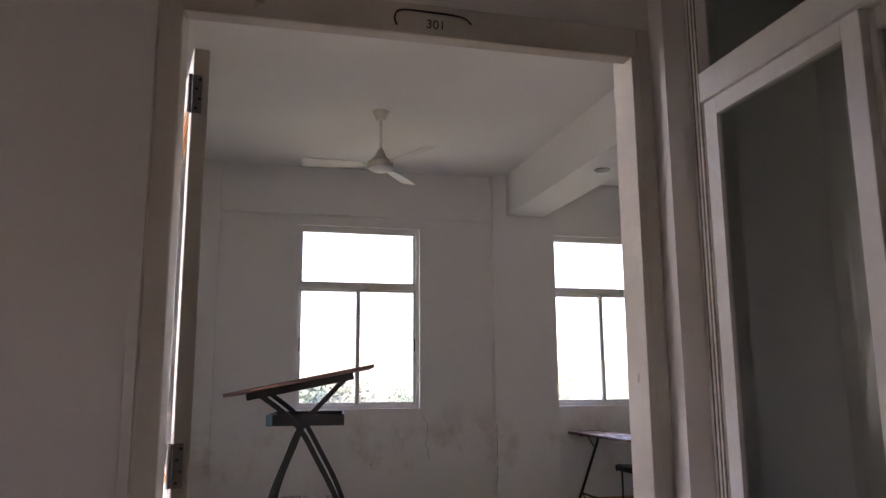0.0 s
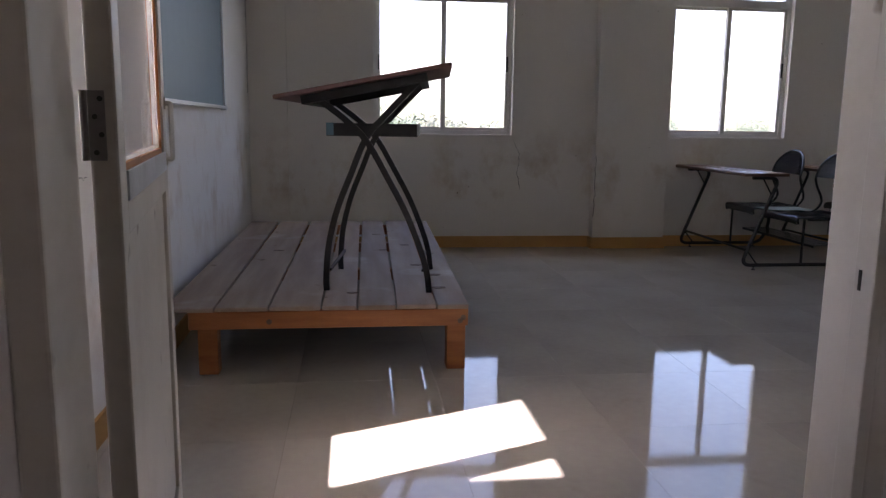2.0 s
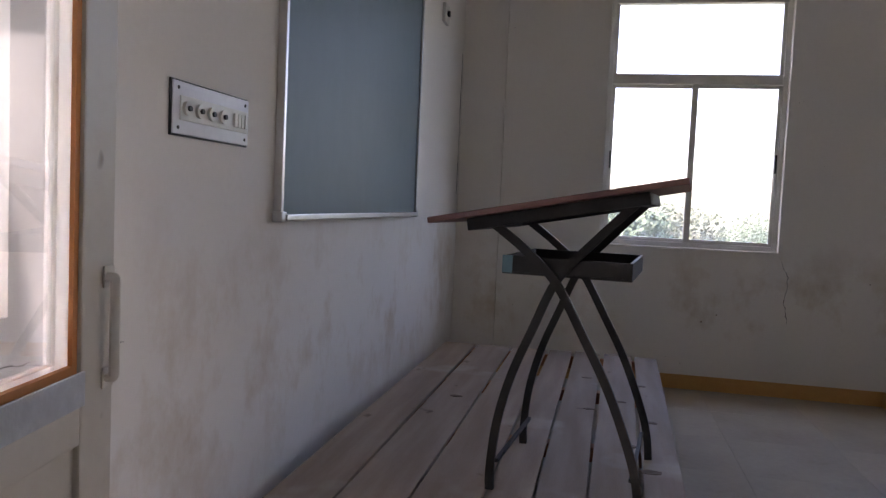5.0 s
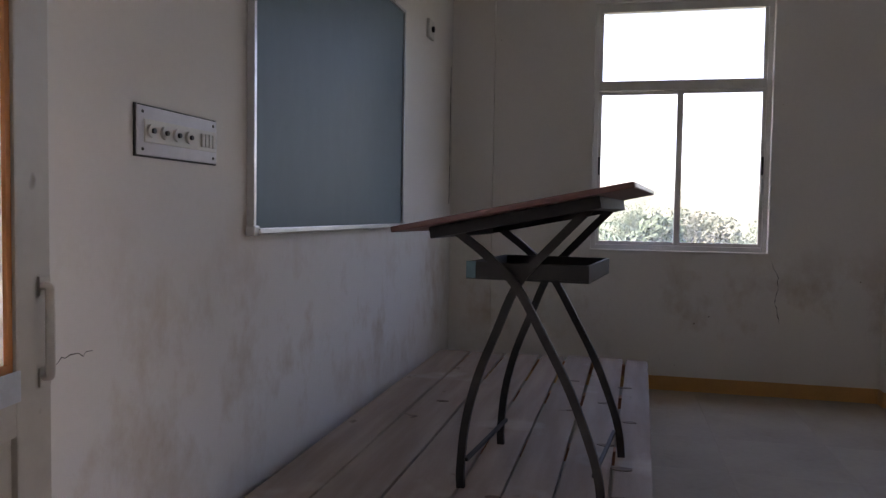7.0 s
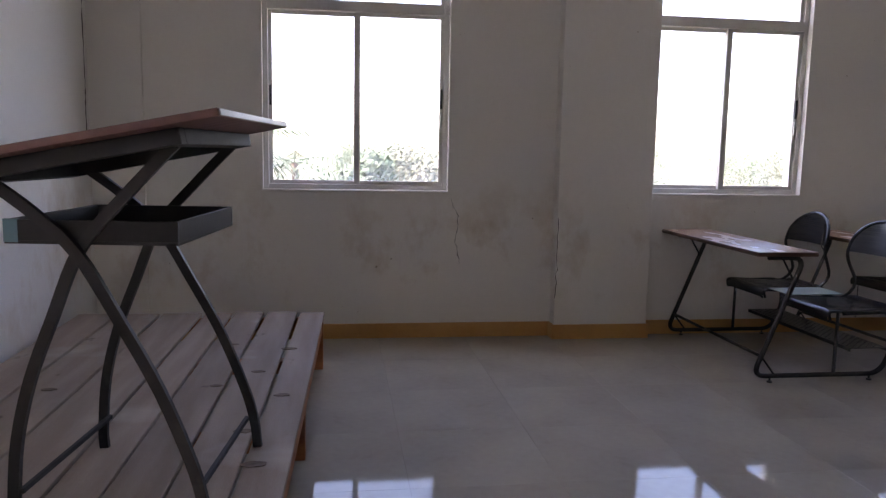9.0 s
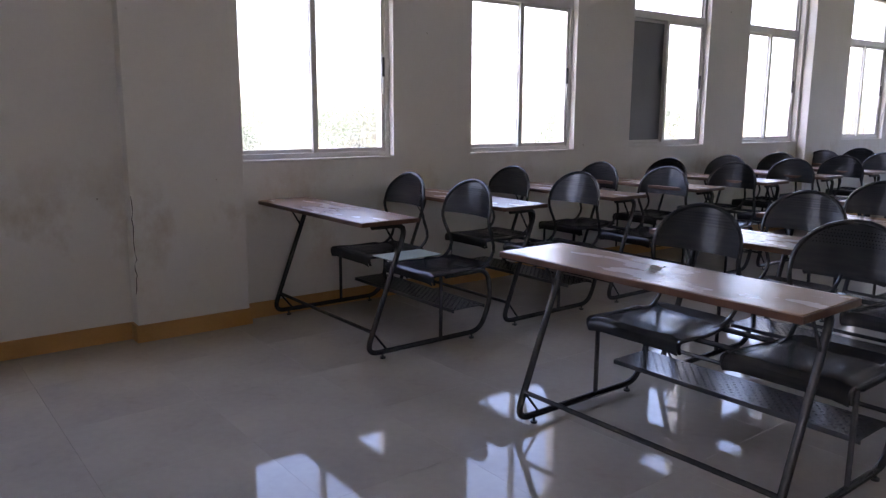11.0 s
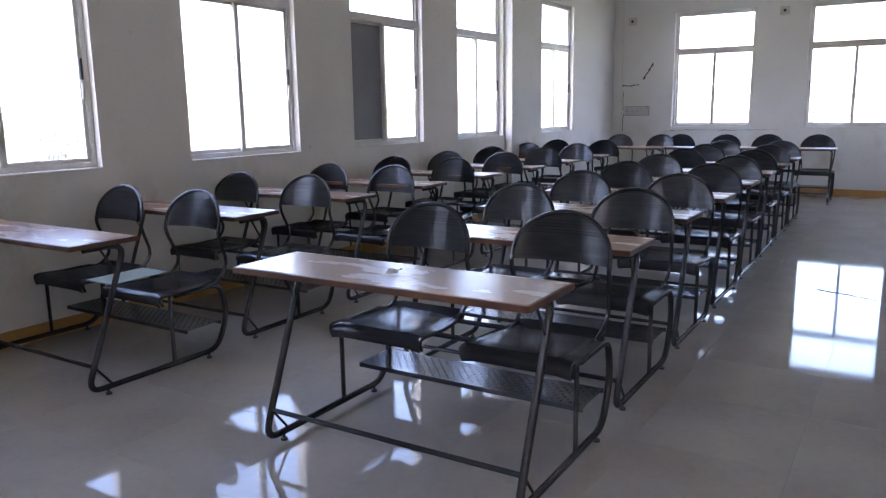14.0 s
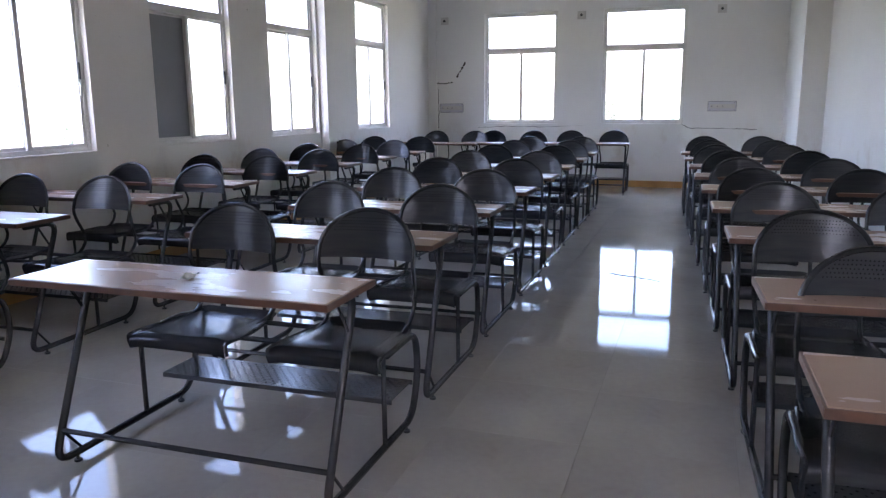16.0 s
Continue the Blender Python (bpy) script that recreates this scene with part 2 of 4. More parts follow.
DUST = surface("dusty_plaster", (0.40, 0.32, 0.24), 0.85, alt=(0.28, 0.22, 0.16), scale=7, fine=50, bump=0.3)
PAPER = surface("paper", (0.62, 0.60, 0.52), 0.8)


# ---- mesh helpers ----
def mesh_of(name, bm, material, smooth=False):
    me = bpy.data.meshes.new(name)
    bmesh.ops.recalc_face_normals(bm, faces=bm.faces)
    if smooth:
        for f in bm.faces:
            f.smooth = True
    bm.to_mesh(me)
    bm.free()
    me.materials.append(material)
    if smooth:
        me.set_sharp_from_angle(angle=radians(40))
    return me


def part(name, bm, material, parent, label="", smooth=False):
    ob = new(name, mesh_of(name, bm, material, smooth))
    ob.parent = parent
    if label:
        tagged(ob, label)
    return ob


def piece(name, me, parent, m):
    ob = new(name, me)
    ob.parent = parent
    ob.matrix_local = m
    return ob


def thing(name, label, category, group="", kind="", at=(0, 0, 0)):
    ob = new(name)
    ob.location = at
    ob.empty_display_size = 0.1
    return tagged(ob, label, category, group, kind)


def struct(name, bm, material, label, category, smooth=False):
    return tagged(new(name, mesh_of(name, bm, material, smooth)), label, category, kind="structure")


def box(bm, x0, x1, y0, y1, z0, z1, bevel=0.0, m=None):
    r = bmesh.ops.create_cube(bm, size=1)
    vs = r["verts"]
    bmesh.ops.scale(bm, vec=(x1 - x0, y1 - y0, z1 - z0), verts=vs)
    bmesh.ops.translate(bm, vec=((x0 + x1) / 2, (y0 + y1) / 2, (z0 + z1) / 2), verts=vs)
    if bevel:
        es = list({e for v in vs for e in v.link_edges})
        out = bmesh.ops.bevel(bm, geom=es, offset=bevel, segments=2, affect="EDGES", profile=0.6)
        vs = list({v for f in out["faces"] for v in f.verts} | {v for v in vs if v.is_valid})
    if m:
        bmesh.ops.transform(bm, matrix=m, verts=vs)
    return bm


def boxed(*a, **k):
    return box(bmesh.new(), *a, **k)


def smooth_path(pts, n=6):
    """A Catmull-Rom curve through the points."""
    p = [Vector(q) for q in pts]
    p = [2 * p[0] - p[1]] + p + [2 * p[-1] - p[-2]]
    out = []
    for i in range(1, len(p) - 2):
        for k in range(n):
            t = k / n
            a, b, c, d = p[i - 1], p[i], p[i + 1], p[i + 2]
            out.append(0.5 * (2 * b + (c - a) * t + (2 * a - 5 * b + 4 * c - d) * t * t + (3 * b - a - 3 * c + d) * t ** 3))
    return out + [p[-2]]


def rounded_path(pts, radius, n=5):
    """A polyline whose corners are bent on an arc, as tube benders do."""
    p = [Vector(q) for q in pts]
    out = [p[0]]
    for a, b, c in zip(p, p[1:], p[2:]):
        u, v = (a - b), (c - b)
        r = min(radius, u.length * 0.49, v.length * 0.49)
        s, e = b + u.normalized() * r, b + v.normalized() * r
        for k in range(n + 1):
            t = k / n
            out.append((1 - t) ** 2 * s + 2 * t * (1 - t) * b + t * t * e)
    return out + [p[-1]]


def tube(bm, path, r, sides=8, r_end=None, flat=1.0):
    path = [Vector(p) for p in path]
    rings, side = [], None
    for i, p in enumerate(path):
        d = (path[min(i + 1, len(path) - 1)] - path[max(i - 1, 0)]).normalized()
        if side is None:
            side = d.orthogonal().normalized() if abs(d.y) > 0.9 else d.cross(Vector((0, 1, 0))).normalized()
        side = (side - d * side.dot(d)).normalized()
        other = d.cross(side)
        rr = r if r_end is None else r + (r_end - r) * i / max(len(path) - 1, 1)
        rings.append([bm.verts.new(p + rr * (math.cos(a) * side + flat * math.sin(a) * other)) for a in (2 * math.pi * k / sides for k in range(sides))])
    for a, b in zip(rings, rings[1:]):
        for k in range(sides):
            bm.faces.new((a[k], a[(k + 1) % sides], b[(k + 1) % sides], b[k]))
    bm.faces.new(rings[0]), bm.faces.new(list(reversed(rings[-1])))
    return bm


def bar(bm, path, w, h):
    """A flat or square bar swept along a path in a plane of constant y: w across the plane's normal, h in the plane."""
    path = [Vector(p) for p in path]
    rings = []
    for i, p in enumerate(path):
        d = (path[min(i + 1, len(path) - 1)] - path[max(i - 1, 0)]).normalized()
        n = d.cross(Vector((0, 1, 0))).normalized()
        y = Vector((0, 1, 0))
        rings.append([bm.verts.new(p + a * w / 2 * y + b * h / 2 * n) for a, b in ((-1, -1), (1, -1), (1, 1), (-1, 1))])
    for a, b in zip(rings, rings[1:]):
        for k in range(4):
            bm.faces.new((a[k], a[(k + 1) % 4], b[(k + 1) % 4], b[k]))
    bm.faces.new(rings[0]), bm.faces.new(list(reversed(rings[-1])))
    return bm


def prism(bm, outline, axis, lo, hi):
    """A plate: an outline of (a, b) pairs, drawn out along an axis."""
    def at(a, b, c):
        return {"x": (c, a, b), "y": (a, c, b), "z": (a, b, c)}[axis]
    lower, upper = [bm.verts.new(at(a, b, lo)) for a, b in outline], [bm.verts.new(at(a, b, hi)) for a, b in outline]
    bm.faces.new(lower), bm.faces.new(list(reversed(upper)))
    k = len(outline)
    for i in range(k):
        bm.faces.new((lower[i], upper[i], upper[(i + 1) % k], lower[(i + 1) % k]))
    return bm


def disc(bm, centre, axis, r, depth, sides=16):
    d = Vector(axis).normalized()
    return tube(bm, [Vector(centre) - d * depth / 2, Vector(centre) + d * depth / 2], r, sides)


def wall_with(openings, a0, a1, z0, z1, lo, hi, axis):
    """A wall from a0 to a1 along its length and lo to hi in thickness, with true openings (a0, a1, z0, z1) through it."""
    bm = bmesh.new()
    A = sorted({a0, a1, *[o[0] for o in openings], *[o[1] for o in openings]})
    Z = sorted({z0, z1, *[o[2] for o in openings], *[o[3] for o in openings]})
    def solid(i, k):
        if not (0 <= i < len(A) - 1 and 0 <= k < len(Z) - 1):
            return False
        a, z = (A[i] + A[i + 1]) / 2, (Z[k] + Z[k + 1]) / 2
        return not any(o[0] < a < o[1] and o[2] < z < o[3] for o in openings)
    seen = {}
    def v(a, t, z):
        if (a, t, z) not in seen:
            seen[(a, t, z)] = bm.verts.new((a, t, z) if axis == "x" else (t, a, z))
        return seen[(a, t, z)]
    for i in range(len(A) - 1):
        for k in range(len(Z) - 1):
            if not solid(i, k):
                continue
            p, q, r, s = A[i], A[i + 1], Z[k], Z[k + 1]
            bm.faces.new((v(p, lo, r), v(q, lo, r), v(q, lo, s), v(p, lo, s)))
            bm.faces.new((v(p, hi, r), v(p, hi, s), v(q, hi, s), v(q, hi, r)))
            if not solid(i - 1, k):
                bm.faces.new((v(p, lo, r), v(p, lo, s), v(p, hi, s), v(p, hi, r)))
            if not solid(i + 1, k):
                bm.faces.new((v(q, lo, r), v(q, hi, r), v(q, hi, s), v(q, lo, s)))
            if not solid(i, k - 1):
                bm.faces.new((v(p, lo, r), v(p, hi, r), v(q, hi, r), v(q, lo, r)))
            if not solid(i, k + 1):
                bm.faces.new((v(p, lo, s), v(q, lo, s), v(q, hi, s), v(p, hi, s)))
    return bm


# ---- plan ----
NORTH, EAST, CEILING = 9.04, 15.38, 3.6      # inner faces of the window walls, ceiling height
SILL, MID0, MID1, HEAD = 1.14, 2.285, 2.385, 2.915   # clear glass: lower light, upper light
DOORWALL = 3.1
JL, JR, DH = 0.528, 1.712, 2.22           # clear door opening and its head
SASH, FR = 0.026, 0.062                      # width of a sash member; glass edge to wall
NORTH_WINDOWS = [(1.182, 2.36), (3.995, 5.11), (5.99, 7.08), (7.985, 9.10), (9.98, 11.02), (12.36, 13.42)]
EAST_WINDOWS = [(6.735, 7.92), (4.61, 5.84)]
WEST_WINDOW = (3.185, 4.29)


def south(x):
    """The y of the far side wall, which runs slightly askew."""
    return 2.52 + 0.037 * (x - 1.75)


holes = [(a - FR, b + FR, SILL - FR, HEAD + FR) for a, b in NORTH_WINDOWS]
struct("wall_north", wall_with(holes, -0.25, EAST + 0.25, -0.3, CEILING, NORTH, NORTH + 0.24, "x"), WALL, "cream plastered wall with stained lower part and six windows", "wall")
holes = [(a - FR, b + FR, SILL - FR, HEAD + FR) for a, b in EAST_WINDOWS]
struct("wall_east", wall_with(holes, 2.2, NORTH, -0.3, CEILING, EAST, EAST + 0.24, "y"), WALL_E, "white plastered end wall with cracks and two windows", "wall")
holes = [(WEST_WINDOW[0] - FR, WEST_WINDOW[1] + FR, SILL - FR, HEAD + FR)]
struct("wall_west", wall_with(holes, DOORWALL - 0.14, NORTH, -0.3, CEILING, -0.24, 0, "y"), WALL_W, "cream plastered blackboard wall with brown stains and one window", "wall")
# the step near the door is unseen, added to block the corridor window
bm = bmesh.new()
prism(bm, [(1.93, DOORWALL), (2.5, DOORWALL), (2.5, south(2.5)), (EAST, south(EAST)), (EAST, 2.2), (2.3, 2.2), (2.3, DOORWALL - 0.12), (1.93, DOORWALL - 0.12)], "z", -0.3, CEILING)
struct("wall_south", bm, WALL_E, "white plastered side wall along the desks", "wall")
# pilasters stand proud of the window wall and the side wall
for k, (a, b) in enumerate([(3.215, 3.93), (11.13, 11.75)]):
    struct("pilaster_%d" % (k + 1), boxed(a, b, 8.925, NORTH, -0.3, CEILING, 0.004), WALL, "cream plastered pilaster proud of the window wall", "pilaster")
struct("pilaster_3", boxed(0.0, 0.34, 9.0, NORTH, -0.3, CEILING, 0.003), WALL, "cream plastered corner pilaster beside the blackboard wall", "pilaster")
struct("pilaster_4", boxed(11.9, 12.5, 2.6, 3.17, -0.3, CEILING, 0.006), WALL_E, "white plastered pilaster on the side wall", "pilaster")
struct("pilaster_5", boxed(EAST - 0.03, EAST, 8.88, NORTH, -0.3, CEILING, 0.003), WALL_E, "white plastered corner pilaster", "pilaster")

# ceiling with its drop beams
bm = boxed(-0.24, EAST + 0.24, 0.0, NORTH + 0.24, CEILING, CEILING + 0.2)
box(bm, -2.4, -0.24, 0.0, DOORWALL, CEILING, CEILING + 0.2)
box(bm, -2.4, 6.2, -1.2, 0.0, CEILING, CEILING + 0.2)
for x in (3.38, 7.2, 11.2):
    box(bm, x, x + 0.43, 2.3, NORTH - 0.001, 3.15, CEILING + 0.05)
struct("ceiling", bm, CEIL, "off-white plastered ceiling with drop beams", "ceiling")
struct("lintel_band", boxed(0.34, 3.215, NORTH - 0.018, NORTH, 3.085, CEILING, 0.004), WALL, "cream plastered lintel beam over the windows", "beam")

# the slab under the tiles
struct("floor", boxed(-0.3, EAST + 0.3, 0.0, NORTH + 0.2, -0.3, -0.006), GROUT, "floor of large glossy beige vitrified tiles", "floor")

# skirting runs
bm = bmesh.new()
runs = [(0.34, 3.215, NORTH - 0.014, NORTH), (3.20, 3.945, 8.911, 8.925), (3.2, 3.215, 8.925, NORTH), (3.93, 3.945, 8.925, NORTH), (3.945, 11.115, NORTH - 0.014, NORTH), (11.115, 11.765, 8.911, 8.925), (11.765, EAST, NORTH - 0.014, NORTH), (0.014, 0.34, 8.986, 9.0)]
for a, b, c, d in runs:
    box(bm, a, b, c, d, 0.0, 0.108, 0.003)
struct("baseboard_north", bm, SKIRT, "ochre painted skirting along the window wall", "skirting")
struct("baseboard_west", boxed(0, 0.014, DOORWALL + 0.01, 9.0, 0, 0.108, 0.003), SKIRT, "ochre painted skirting under the blackboard", "skirting")
struct("baseboard_east", boxed(EAST - 0.044, EAST - 0.03, south(EAST), NORTH - 0.02, 0, 0.108, 0.003), SKIRT, "ochre painted skirting along the end wall", "skirting")


# ---- windows ----
def window(name, a, b, to_world, label, dark_left=False, outer=FR):
    """A fixed frame with a top light above two sliding sashes. Built along local x, looking out along +y."""
    w = tagged(new(name), label, "window", kind="structure")
    w.matrix_world = to_world
    o0, o1, z0, z1 = a - outer, b + outer, SILL - outer, HEAD + outer
    f0, f1, g0, g1 = a - SASH, b + SASH, SILL - SASH, MID0 + SASH     # inside of the fixed frame
    y0, y1 = 0.0, 0.07
    bm = bmesh.new()
    box(bm, o0, f0, y0, y1, z0, z1, 0.004), box(bm, f1, o1, y0, y1, z0, z1, 0.004)
    box(bm, f0, f1, y0, y1, z0, g0, 0.004), box(bm, f0, f1, y0, y1, HEAD, z1, 0.004)
    box(bm, f0, f1, y0 - 0.004, y1, g1, MID1, 0.006)
    for x0, x1 in ((f0, a), (b, f1)):
        box(bm, x0, x1, 0.02, 0.048, MID1, HEAD, 0.003)
    part("window_frame", bm, FRAME, w, "grey-white aluminium frame")
    part("gasket", boxed(a - 0.001, b + 0.001, 0.0265, 0.0295, MID1 + 0.0005, MID1 + 0.006), GASKET, w, "dark rubber bead")
    part("top_pane", boxed(a + 0.001, b - 0.001, 0.03, 0.035, MID1, HEAD), PANE, w, "clear glass top light").visible_shadow = False
    mid = (a + b) / 2
    for k, (p, q, y) in enumerate(((f0, mid + 0.022, 0.04), (mid - 0.022, f1, 0.012))):
        s = bmesh.new()
        t = SASH if k == 0 else 0.044
        u = SASH if k else 0.044
        p1, q0 = p + t, q - u
        box(s, p, p1, y, y + 0.022, g0, g1, 0.003), box(s, q0, q, y, y + 0.022, g0, g1, 0.003)
        box(s, p1, q0, y, y + 0.022, g0, SILL, 0.003), box(s, p1, q0, y, y + 0.022, MID0, g1, 0.003)
        sash = part("sash", s, FRAME, w, "sliding aluminium sash")
        if dark_left and k == 0:
            part("grey_panel", boxed(p1, q0, y + 0.008, y + 0.013, SILL, MID0), DARKPANE, sash, "dark grey opaque panel")
        else:
            part("pane", boxed(p1, q0, y + 0.009, y + 0.013, SILL, MID0), PANE, sash).visible_shadow = False
        if k:
            part("latch", boxed(q - 0.022, q - 0.006, y - 0.016, y, 1.66, 1.80, 0.004), BLACK, sash, "black sash latch")
            part("pull", boxed(q - 0.021, q - 0.007, y - 0.014, y, 1.53, 1.64, 0.004), CHROME, sash, "pale finger pull")
        else:
            part("latch", boxed(p + 0.006, p + 0.02, y - 0.014, y, 1.66, 1.80, 0.004), BLACK, sash, "black sash latch")
    part("window_sill", boxed(o0 - 0.004, o1 + 0.004, -0.062, -0.001, z0 - 0.014, z0 - 0.001, 0.004), WALL_E if "east" in label else WALL, w, "plaster sill")
    return w


for k, (a, b) in enumerate(NORTH_WINDOWS):
    window("window_%d" % (k + 1), a, b, pose(0, NORTH + 0.055, 0), "grey-white aluminium sliding window with a top light" if k != 3 else "aluminium sliding window with one dark grey panel", k == 3)
for k, (a, b) in enumerate(EAST_WINDOWS):
    window("window_%d" % (k + 7), -b, -a, pose(EAST + 0.05, 0, 0, 0, 0, -90), "grey-white aluminium sliding window in the end wall, facing east")
# unseen slab, placed to keep the sun out of the west top light
struct("sunshade_west", boxed(-0.66, -0.24, 2.6, 4.9, 2.98, 3.06, 0.01), FACADE, "unseen plastered concrete sunshade added over the window behind the door", "sunshade")
window("window_10", *WEST_WINDOW, pose(-0.1, 0, 0, 0, 0, 90), "aluminium sliding window behind the open door")

# ---- door and corridor ----
struct("wall_door", wall_with([(JL - 0.053, JR + 0.038, -0.2, DH + 0.085)], -2.2, 1.93, -0.3, CEILING, DOORWALL - 0.12, DOORWALL, "x"), WALL, "cream plastered wall round the classroom door", "wall")
CWX, CY0, CY1, CZ0, CZ1 = 1.76, 0.85, 2.91, 0.935, 2.70
struct("wall_corridor_side", wall_with([(CY0, CY1, CZ0, CZ1)], -1.0, DOORWALL - 0.12, -0.3, CEILING, CWX, CWX + 0.17, "y"), WALL, "cream plastered corridor wall with a sliding window", "wall")
# unseen closed box, added so that the corridor window's glass looks dark
struct("wall_dark_box_east", boxed(6.0, 6.2, -1.0, 2.2, -0.3, CEILING), WALL, "plain unseen wall of a box added to darken the corridor window", "wall")
struct("wall_dark_box_south", boxed(CWX, 6.2, -1.2, -1.0, -0.3, CEILING), WALL, "plain unseen wall of a box added to darken the corridor window", "wall")
bm = boxed(-2.4, 6.0, -1.8, 0.0, -0.3, -0.004)
box(bm, -2.4, -0.3, 0.0, DOORWALL, -0.3, -0.004)
struct("floor_corridor", bm, TILE, "beige corridor floor", "floor")
struct("wall_corridor_end", wall_with([(-0.1, 0.5, 1.5, 2.12)], -1.8, DOORWALL, -0.3, CEILING, -2.4, -2.2, "y"), WALL, "unseen cream plastered corridor end wall with an opening added for daylight", "wall")
# the end wall's opening is unseen, added and sized to light the corridor
struct("wall_corridor_outer", boxed(-2.2, CWX, -1.0, -0.8, -0.3, CEILING), WALL, "cream plastered outer corridor wall", "wall")

door = tagged(new("door_frame"), "cream painted steel door frame with a hand-lettered room number", "door frame", kind="structure")
F0, F1 = DOORWALL - 0.135, DOORWALL + 0.012
for a, b in ((JL - 0.053, JL), (JR, JR + 0.038)):
    part("jamb", boxed(a, b, F0, F1, 0, DH + 0.085, 0.005), STEEL, door, "cream painted pressed steel jamb")
part("stop", boxed(JR - 0.02, JR, F0 - 0.002, F0 + 0.045, 0, DH, 0.003), STEEL, door)
bm = boxed(JL, JR, F0, F0 + 0.05, DH, DH + 0.085, 0.005)
box(bm, JL, JR, F0 + 0.0505, F1, DH + 0.058, DH + 0.085, 0.004)
part("head", bm, STEEL, door, "cream painted pressed steel head with a rebate")
bm = boxed(JR - 0.0215, JR - 0.0195, F0 + 0.026, F0 + 0.032, 0.925, 0.957)
part("strike_plate", bm, SCREW, door, "dark strike plate slot")


def writing(name, text, size, m, material, parent, label=""):
    cu = bpy.data.curves.new(name, "FONT")
    cu.body, cu.size, cu.align_x, cu.align_y, cu.extrude = text, size, "CENTER", "CENTER", 0.0006
    ob = new(name, cu)
    me = bpy.data.meshes.new_from_object(ob.evaluated_get(bpy.context.evaluated_depsgraph_get()))
    bpy.data.objects.remove(ob)
    ob = new(name, me)
    me.materials.append(material)
    ob.parent = parent
    ob.matrix_local = m
    return tagged(ob, label)


writing("room_number", "301", 0.034, pose(1.142, F0 - 0.0012, DH + 0.03, 90, 0, 0), INK, door, "black lettered room number")
bm = bmesh.new()
for line in ([(1.04, 0.02), (1.035, 0.04), (1.05, 0.062), (1.12, 0.064), (1.21, 0.06), (1.238, 0.042)],):
    tube(bm, smooth_path([(x, F0 - 0.0012, DH + z) for x, z in line], 4), 0.0028, 5)
part("marker_outline", bm, INK, door, "dark hand-drawn outline round the number")
struct("plaster_edge", boxed(JL - 0.082, JL - 0.056, DOORWALL - 0.128, DOORWALL - 0.1205, 0, DH + 0.1, 0.003), WALL, "raised plaster edge beside the door frame", "trim")

# the leaf stands open, hinged on its left jamb
leaf = thing("door_leaf", "cream painted half-glazed door standing open into the room", "door")
leaf.matrix_world = pose(0.562, DOORWALL + 0.022, 0, 0, 0, 99.3)
LW = 0.967
for z in (2.02, 1.107, 0.25):
    h = part("hinge", boxed(-0.0025, -0.0002, -0.004, 0.0195, z, z + 0.102, 0.0008), HINGE, leaf, "worn steel butt hinge")
    part("knuckle", tube(bmesh.new(), [(0.0, 0.0255, z), (0.0, 0.0255, z + 0.102)], 0.0055, 8), HINGE, h, "", True)
    for k, zz in enumerate((0.012, 0.038, 0.064, 0.09)):
        bm = bmesh.new()
        disc(bm, (-0.0035, 0.010 - 0.008 * (k % 2), z + zz), (1, 0, 0), 0.004, 0.0025, 8)
        part("screw", bm, SCREW, h)
part("stile", boxed(0, 0.075, -0.02, 0.02, 0.012, DH - 0.025, 0.004), STEEL, leaf, "cream painted hinge stile")
part("stile", boxed(LW - 0.09, LW, -0.02, 0.02, 0.012, DH - 0.025, 0.004), STEEL, leaf, "cream painted lock stile")
for z0, z1 in ((DH - 0.12, DH - 0.025), (0.985, 1.085), (0.012, 0.16)):
    part("rail", boxed(0.075, LW - 0.09, -0.02, 0.02, z0, z1, 0.004), STEEL, leaf)
part("lower_panel", boxed(0.075, LW - 0.09, -0.010, 0.010, 0.16, 0.985), STEEL, leaf, "sunk cream panel")
part("pane", boxed(0.08, LW - 0.095, -0.003, 0.003, 1.09, DH - 0.125), FILMED, leaf, "dusty smeared reflecting glass").visible_shadow = False
bm = bmesh.new()
for s in (-1, 1):
    y0, y1 = sorted((s * 0.004, s * 0.014))
    box(bm, 0.075, 0.087, y0, y1, 1.085, DH - 0.12), box(bm, LW - 0.102, LW - 0.09, y0, y1, 1.085, DH - 0.12)
    box(bm, 0.087, LW - 0.102, y0, y1, 1.085, 1.097), box(bm, 0.087, LW - 0.102, y0, y1, DH - 0.132, DH - 0.12)
part("glazing_bead", bm, PUTTY, leaf, "orange glazing bead")
bm = boxed(LW - 0.134, LW - 0.103, -0.0085, 0.0085, 1.098, DH - 0.133, 0.001)
part("sealing_strip", bm, SEALANT, leaf, "white translucent sealing strip")
bm = boxed(0.088, LW - 0.135, -0.0085, 0.0085, 1.098, 1.106, 0.001)
part("sealing_strip", bm, SEALANT, leaf, "white translucent sealing strip")
part("flashing", boxed(0.07, LW - 0.085, -0.024, -0.0202, 1.04, 1.088, 0.001), FOIL, leaf, "crumpled foil strip under the glass")
bm = bmesh.new()
tube(bm, rounded_path([(LW - 0.028, -0.02, 1.065), (LW - 0.028, -0.036, 1.065), (LW - 0.028, -0.036, 1.212), (LW - 0.028, -0.02, 1.212)], 0.006), 0.0055, 8, flat=1.4)
h = part("door_handle", bm, FANWHITE, leaf, "pale pull handle", True)
for z in (1.065, 1.212):
    part("rose", boxed(LW - 0.035, LW - 0.005, -0.0235, -0.0202, z - 0.016, z + 0.016, 0.002), STEEL, h)

